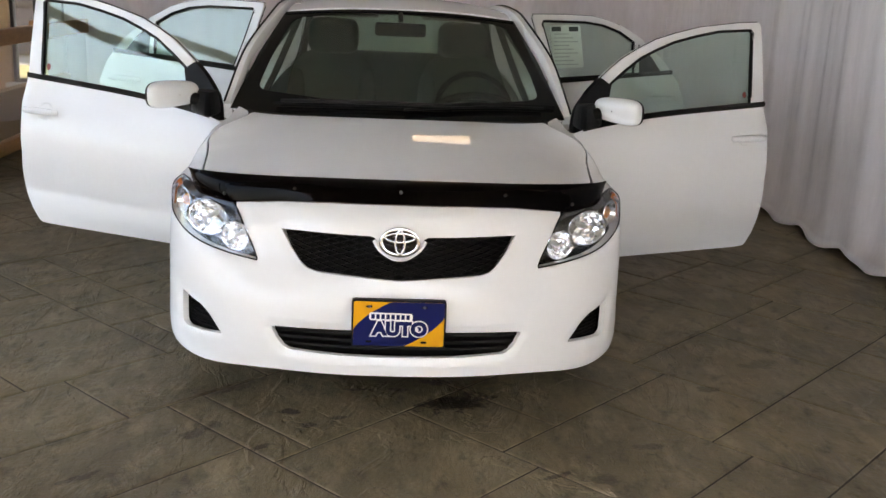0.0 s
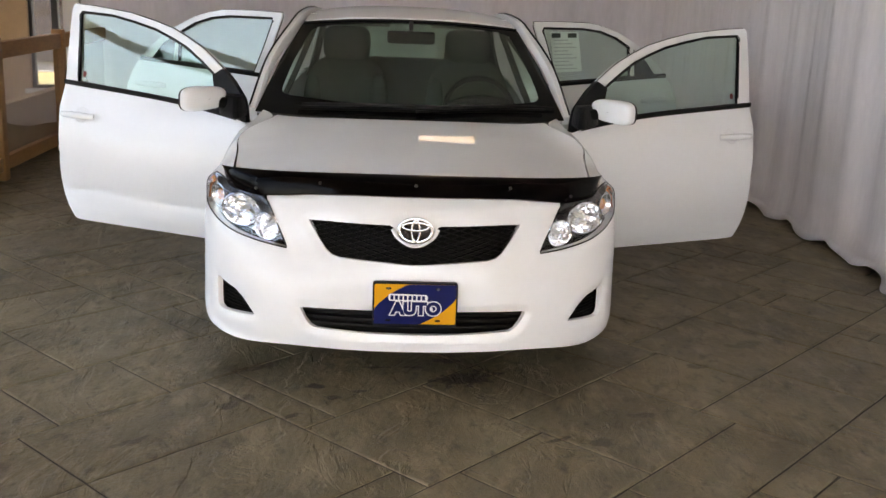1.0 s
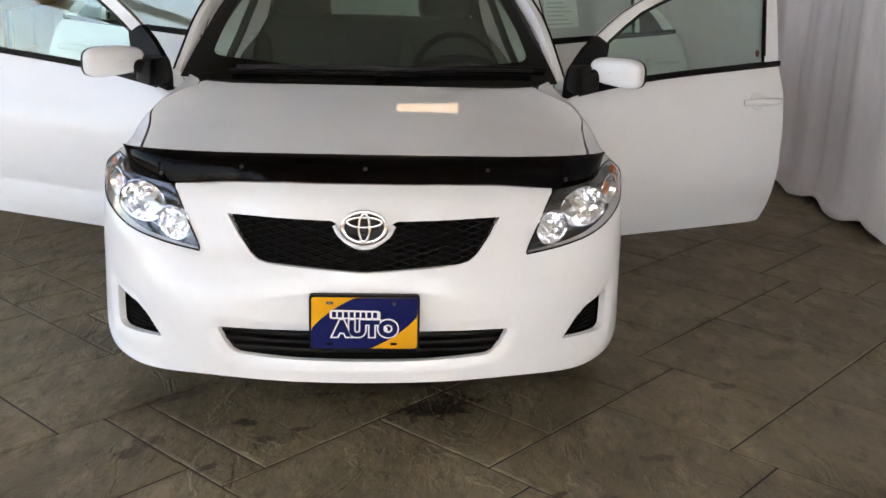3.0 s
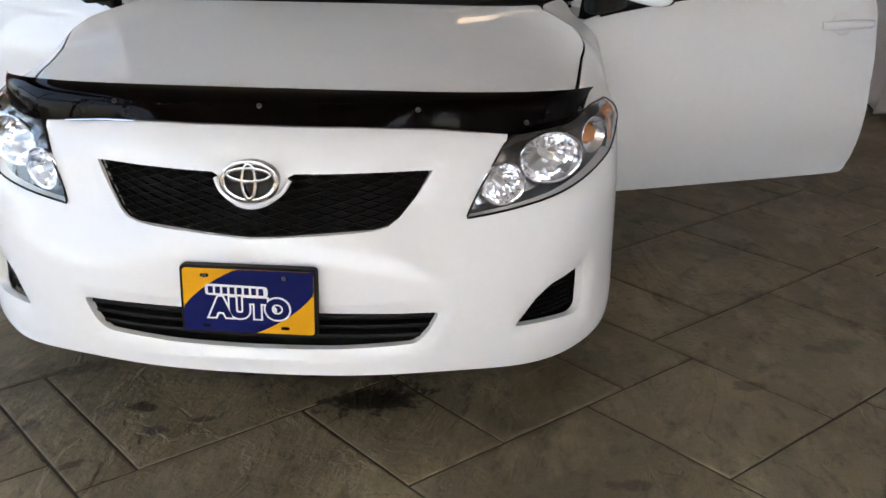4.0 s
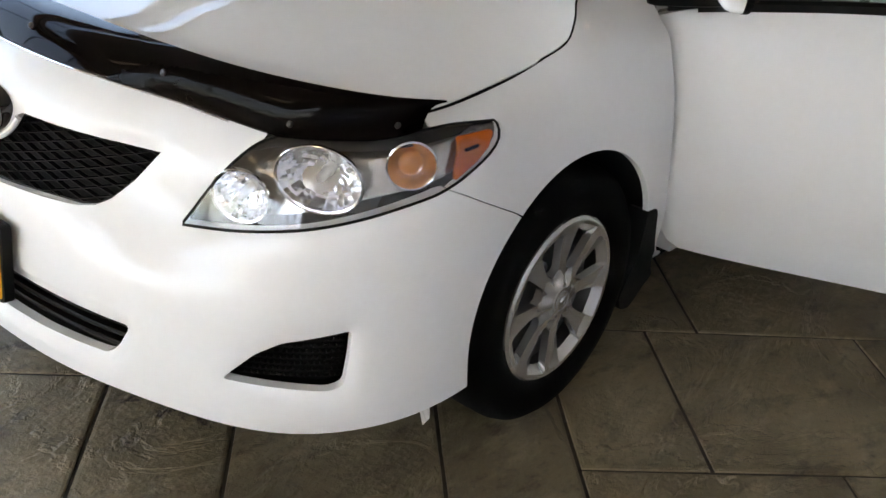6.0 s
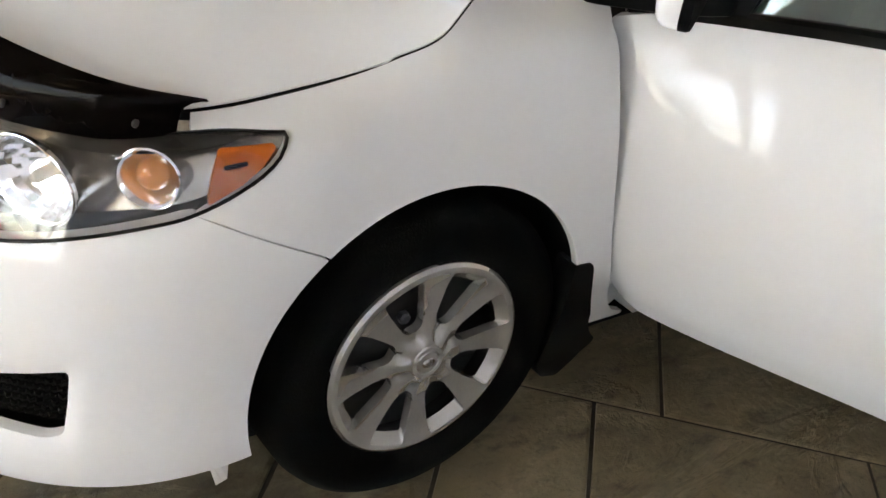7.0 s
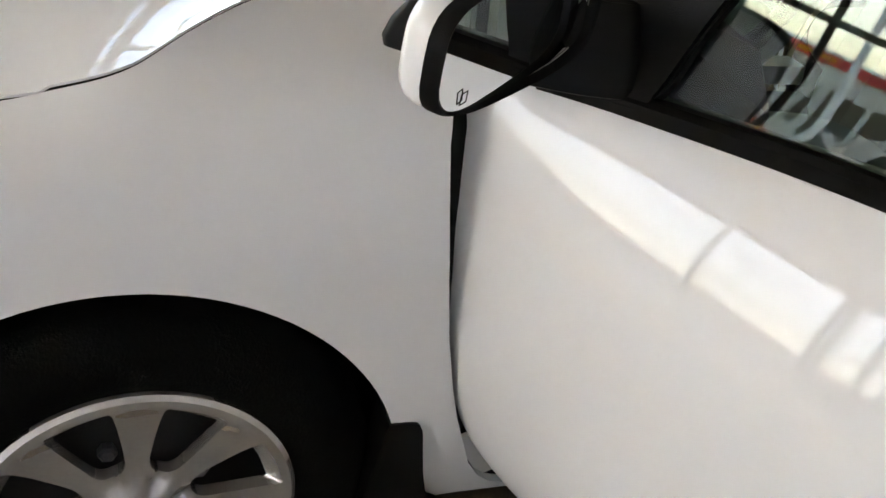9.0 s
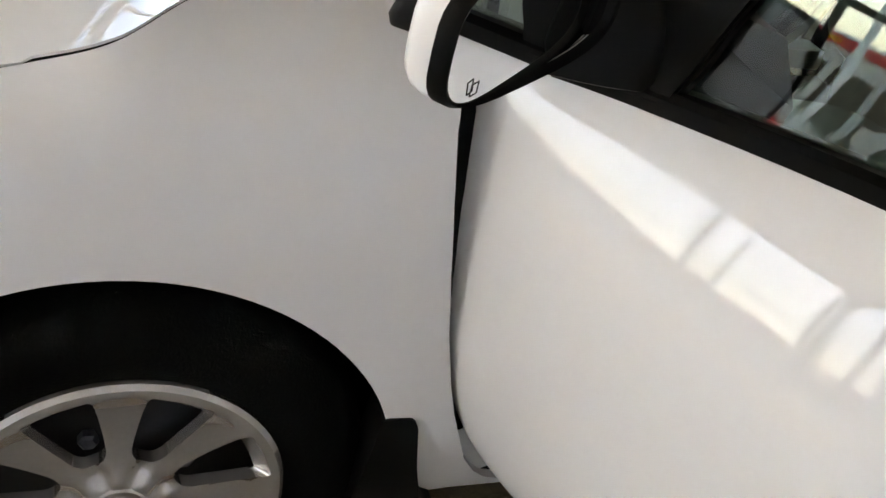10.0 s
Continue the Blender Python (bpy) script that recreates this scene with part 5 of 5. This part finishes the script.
# ---- curtains ----
def hanging(name, a, b, label, seed, height, loose):
    rng = random.Random(seed)
    a, b = Vector(a), Vector(b)
    d = (b - a)
    length = d.length
    d.normalize()
    n = Vector((-d.y, d.x, 0))
    ph = [rng.uniform(0, 6.28) for _ in range(8)]
    cols, rows = int(length / .022), 34
    rings = []
    for i in range(cols + 1):
        u = length * i / cols
        col = []
        for k in range(rows + 1):
            t = k / rows
            z = height * (1 - t) ** 1.15 if k < rows else 0.0
            f = z / height
            big = .055 * math.sin(u * 5.3 + ph[0] + .5 * math.sin(u * 1.7 + ph[1])) * (.65 + .35 * math.sin(u * .9 + ph[2]))
            fine = .034 * math.sin(u * 15.5 + ph[3] + 1.1 * math.sin(u * 2.9 + ph[4]) + .5 * f) * (.6 + .4 * math.sin(u * 2.3 + ph[5]))
            fine += .014 * math.sin(u * 37 + ph[6] + 2 * math.sin(u * 3.1)) * f
            off = (big + fine) * (1.0 - .45 * (1 - f) ** 2)
            pud = max(0, .20 - z) / .20
            off += loose * pud ** 1.8 * (.085 + .035 * math.sin(u * 2.6 + ph[7]) + .022 * math.sin(u * 8.3 + ph[1]) + .010 * math.sin(u * 23 + ph[2]))
            lift = .028 * pud ** 2 * (1 + math.sin(u * 9.7 + ph[3])) * (z < .08)
            col.append(a + d * u + n * off + Vector((0, 0, z + lift + .006)))
        # hem folded under
        last = col[-1]
        col.append(last - n * .02 + Vector((0, 0, -.003)))
        rings.append(col)
    ob = tagged(part(name, loft(rings, False), CURTAIN, None, "", 180), label, "curtain")
    mod = ob.modifiers.new("cloth", "SOLIDIFY")
    mod.thickness = .003
    return ob


hanging("curtain", (2.88, -1.4, 0), (2.80, 10.25, 0), "floor-length white curtain hanging in folds, puddled on the floor", 3, H - .02, .6)
hanging("curtain", (2.95, 10.2, 0), (-3.32, 10.2, 0), "pale curtain hanging across the back of the hall", 8, H - .02, .5)
part("column", box(-3.50, 10.5, H / 2, .18, .2, H, .01), SILL, None, "", 0)
tagged(bpy.data.objects["column"], "white square column beside the back curtain", "column")

# ---- wooden railing with clear panels, along the left ----
RX = -3.12
rail = thing("railing", (RX, 7.6, 0), "brown wooden railing with clear panels", "railing")
for y in (8.72, 7.15, 5.6):
    part("post", box(RX, y, .55, .10, .10, 1.10, .012), WOOD, rail)
for a, b in ((7.20, 8.67), (5.65, 7.10), (8.77, 10.3)):
    part("handrail", box(RX, (a + b) / 2, 1.00, .075, b - a, .13, .012), WOOD, rail)
    part("lower_rail", box(RX, (a + b) / 2, .13, .075, b - a, .11, .012), WOOD, rail)
    p = part("clear_panel", box(RX, (a + b) / 2, .56, .008, b - a, .75), CLEAR, rail, "clear panel between the rails", 0)
    p.visible_shadow = False

# made-up low wall, added so the clear panels look tan
structure("low_wall", box(RX - .22, 7.9, .26, .10, 4.9, .52, .006, 1), WALL, "added low tan wall that gives the railing panels their tan tone", "wall")

# ---- outside: a street with low shops, parked cars and dry grass ----
structure("verge", box(-12, 22, -.06, 60, 14, .06), GRASS, "dry grass outside", "grass")
structure("verge_front", box(0, -13, -.07, 120, 4, .06), GRASS, "strip of dry grass along the street", "grass")


def shop(x, y, w, h, turn, red, label, wall=None):
    m = Matrix.Translation((x, y, 0)) @ Euler((0, 0, turn)).to_matrix().to_4x4()
    s = new("shop_building")
    s.matrix_basis = m
    tagged(s, label, "building", "shops across the street")
    def put(nm, data, material):
        part(nm, moved(data, m), material, s, "", 0)
    put("wall", box(0, 4, h / 2 - .1, w, 8, h), wall or SHOPW)
    put("roof", box(0, 4, h + .05, w + .4, 8.4, .3), SILL)
    put("fascia", box(0, -.15, h - .55, w, .3, .8), SHOPR if red else wall or SHOPW)
    k = -w / 2 + 1.5
    i = 0
    while k < w / 2 - 1:
        put("shop_window", box(k, -.04, 1.25, 2.2, .1, 2.2, .02, 1), GLOSS)
        if red and i % 3 == 1:
            put("sign_bar", box(k, -.33, h - .55, 2.2, .06, .35, .04, 1), YELLOW)
        k += 2.7
        i += 1


shop(4, -64, 46, 5.0, math.pi, True, "low pale shop building with a red fascia")
shop(-42, -58, 30, 5.4, math.pi, True, "pale shop building with a red fascia")
shop(44, -66, 24, 4.6, math.pi, False, "plain pale shop building")
shop(-46, 0, 30, 4.5, math.pi * .5, False, "plain pale shop building along the side street")


shop(-14, 17, 26, 8.0, 0, False, "dark grey building behind the hall", FARWALL)


def parked(x, y, turn, k):
    """A car seen far off, only through glass and in reflections."""
    m = Matrix.Translation((x, y, 0)) @ Euler((0, 0, turn)).to_matrix().to_4x4()
    c = new("parked_car")
    c.matrix_basis = m
    tagged(c, ("parked silver car", "parked dark blue car", "parked white car")[k] + " on the asphalt outside", "car", "parked cars outside")
    body = [(-2.2, .25), (-2.25, .6), (-2.1, .85), (-1.2, .95), (1.3, .98), (2.1, .9), (2.25, .6), (2.2, .25)]
    part("body", moved(loft([[Vector((px, yy * (1 - .08 * (pz < .4)), pz)) for px, pz in body] for yy in (-.86, -.80, .80, .86)], True, True), m), CARS[k], c)
    cab = [(-1.15, .93), (-.55, 1.42), (.75, 1.44), (1.45, .96)]
    part("cabin", moved(loft([[Vector((px * sc, yy, pz)) for px, pz in cab] for yy, sc in ((-.76, 1.0), (-.62, .98), (.62, .98), (.76, 1.0))], True, True), m), GLOSS, c)
    part("roof", moved(box(.1, 0, 1.44, 1.2, 1.2, .05, .02), m), CARS[k], c)
    for px in (-1.35, 1.35):
        for py in (-.8, .8):
            part("tyre", moved(revolve([(0, -.1), (.2, -.1), (.32, -.09), (.32, .09), (.2, .1), (0, .1)], (px, py, .20), (0, 1, 0), 20), m), TYRE, c)


for i, (x, y, t) in enumerate(((-9, -20, .1), (-4.5, -21, .05), (2, -20.5, .0), (7, -21, .1), (14, -20, .0), (-16, -22, .1), (-14, 1.5, 1.5), (-14.5, 6.5, 1.6))):
    parked(x, y, t, i % 3)
for x, y in ((4.5, -26), (-12, -27)):
    pole = thing("street_lamp", (x, y, -.1), "tall pale street lamp pole", "street lamp")
    part("pole", tube([(x, y, -.1), (x, y, 8.0)], .12, 10), SILL, pole)
    part("arm", tube([(x, y, 7.9), (x + 1.5, y, 8.2)], .06, 8), SILL, pole)
    part("lamp_head", box(x + 1.7, y, 8.2, .7, .3, .14, .04), METAL, pole)
    for z in (6.6, 7.2, 7.8):
        part("wire", tube([(x + k * 2.0, y, z - .5 * math.sin(math.pi * k / 8)) for k in range(9)], .025, 5), METAL, pole)

# ---- floor: stamped slabs at forty-five degrees in an ashlar pattern of six-inch units ----
U, A0, B0 = .1557, .775, 2.11
known = [(9, -3, 2, 3), (11, -3, 3, 3), (14, -3, 2, 3), (13, -6, 3, 3), (9, -7, 4, 4), (5, -4, 4, 4), (5, 0, 1, 4), (6, 0, 5, 4), (0, 1, 5, 3), (1, 4, 3, 3), (4, 4, 4, 3), (3, 7, 4, 4), (-1, 7, 4, 4), (0, -3, 5, 4), (11, 0, 5, 3),
         (16, -2, 2, 4), (18, -2, 4, 4), (16, -6, 4, 4), (-3, 4, 4, 3), (-2, 1, 2, 3), (-5, 1, 3, 3), (20, -6, 3, 4), (13, -9, 4, 3), (17, -9, 3, 3), (22, -2, 3, 4), (8, 4, 3, 4), (6, -7, 3, 3), (8, -9, 5, 2), (3, 11, 4, 3), (7, 7, 4, 4)]
lo, hi = -60, 90
taken = {}
slabs = []


def free(i, j, w, h):
    return all((a, b) not in taken for a in range(i, i + w) for b in range(j, j + h))


def lay(i, j, w, h):
    for a in range(i, i + w):
        for b in range(j, j + h):
            taken[(a, b)] = 1
    slabs.append((i, j, w, h))


for q in known:
    if free(*q):
        lay(*q)
rng = random.Random(11)
sizes = [(4, 4), (5, 3), (3, 3), (4, 3), (3, 4), (2, 3), (5, 4), (3, 2), (6, 4), (2, 2)]


def in_hall(i, j, w=1, h=1):
    a, b = A0 + U * (i + w / 2), B0 + U * (j + h / 2)
    x, y = (a - b) * .70711, (a + b) * .70711
    return X0 - .3 < x < X1 + .2 and Y0 - .3 < y < Y1 + .3


for j in range(-70, 90):
    for i in range(-60, 80):
        if (i, j) in taken or not in_hall(i, j):
            continue
        order = sizes[:]
        rng.shuffle(order)
        for w, h in order + [(1, 3), (3, 1), (2, 1), (1, 2), (1, 1)]:
            if free(i, j, w, h):
                lay(i, j, w, h)
                break

ROT = Euler((0, 0, radians(45))).to_matrix().to_4x4()
floor = structure("floor", ([(X0, Y0, -.006), (X1, Y0, -.006), (X1, Y1, -.006), (X0, Y1, -.006)], [(0, 1, 2, 3)]), JOINT, "brown stamped concrete floor with slab joints, sealed and stained", "floor")


def slab_mesh(w, h, seed):
    """A slab with slightly wavering, rounded edges."""
    rg = random.Random(seed)
    W, D = w * U, h * U
    rim = []
    for (x0, y0), (x1, y1) in (((0, 0), (W, 0)), ((W, 0), (W, D)), ((W, D), (0, D)), ((0, D), (0, 0))):
        m = 4
        for k in range(m):
            rim.append((x0 + (x1 - x0) * k / m, y0 + (y1 - y0) * k / m))
    cx, cy = W / 2, D / 2
    v, f, n = [], [], len(rim)
    for inset, z in ((.0040, -.007), (.0062, -.002), (.014, 0)):
        for k, (x, y) in enumerate(rim):
            wv = .0012 * rg.uniform(-1, 1)
            dx, dy = math.copysign(1, cx - x) if x in (0, W) else 0, math.copysign(1, cy - y) if y in (0, D) else 0
            v.append((x + dx * (inset + wv), y + dy * (inset + wv), z))
    for r in range(2):
        for k in range(n):
            f.append((r * n + k, r * n + (k + 1) % n, (r + 1) * n + (k + 1) % n, (r + 1) * n + k))
    f.append(tuple(range(2 * n, 3 * n)))
    return v, f


meshes, rest_v, rest_f = {}, [], []
slabs.sort(key=lambda q: abs(A0 + U * (q[0] + q[2] / 2) - 2.4) + abs(B0 + U * (q[1] + q[3] / 2) - 2.2))
for k, (i, j, w, h) in enumerate(slabs):
    m = ROT @ Matrix.Translation((A0 + U * i, B0 + U * j, 0))
    if k < 290:
        key = (w, h, k % 3)
        if key not in meshes:
            me = bpy.data.meshes.new("slab")
            v, f = slab_mesh(w, h, w * 31 + h * 7 + k)
            me.from_pydata(v, [], f)
            me.materials.append(STONE)
            meshes[key] = me
        ob = new("slab", meshes[key])
        ob.matrix_basis = m
        ob.parent = floor
    else:
        v, f = slab_mesh(w, h, k)
        n = len(rest_v)
        rest_v += [tuple(m @ Vector(p)) for p in v]
        rest_f += [tuple(a + n for a in q) for q in f]
far = bpy.data.meshes.new("far_slabs")
far.from_pydata(rest_v, [], rest_f)
far.materials.append(STONE)
ob = new("far_slabs", far)
ob.parent = floor
tagged(ob, "further slabs of the stamped floor", kind="stuff")
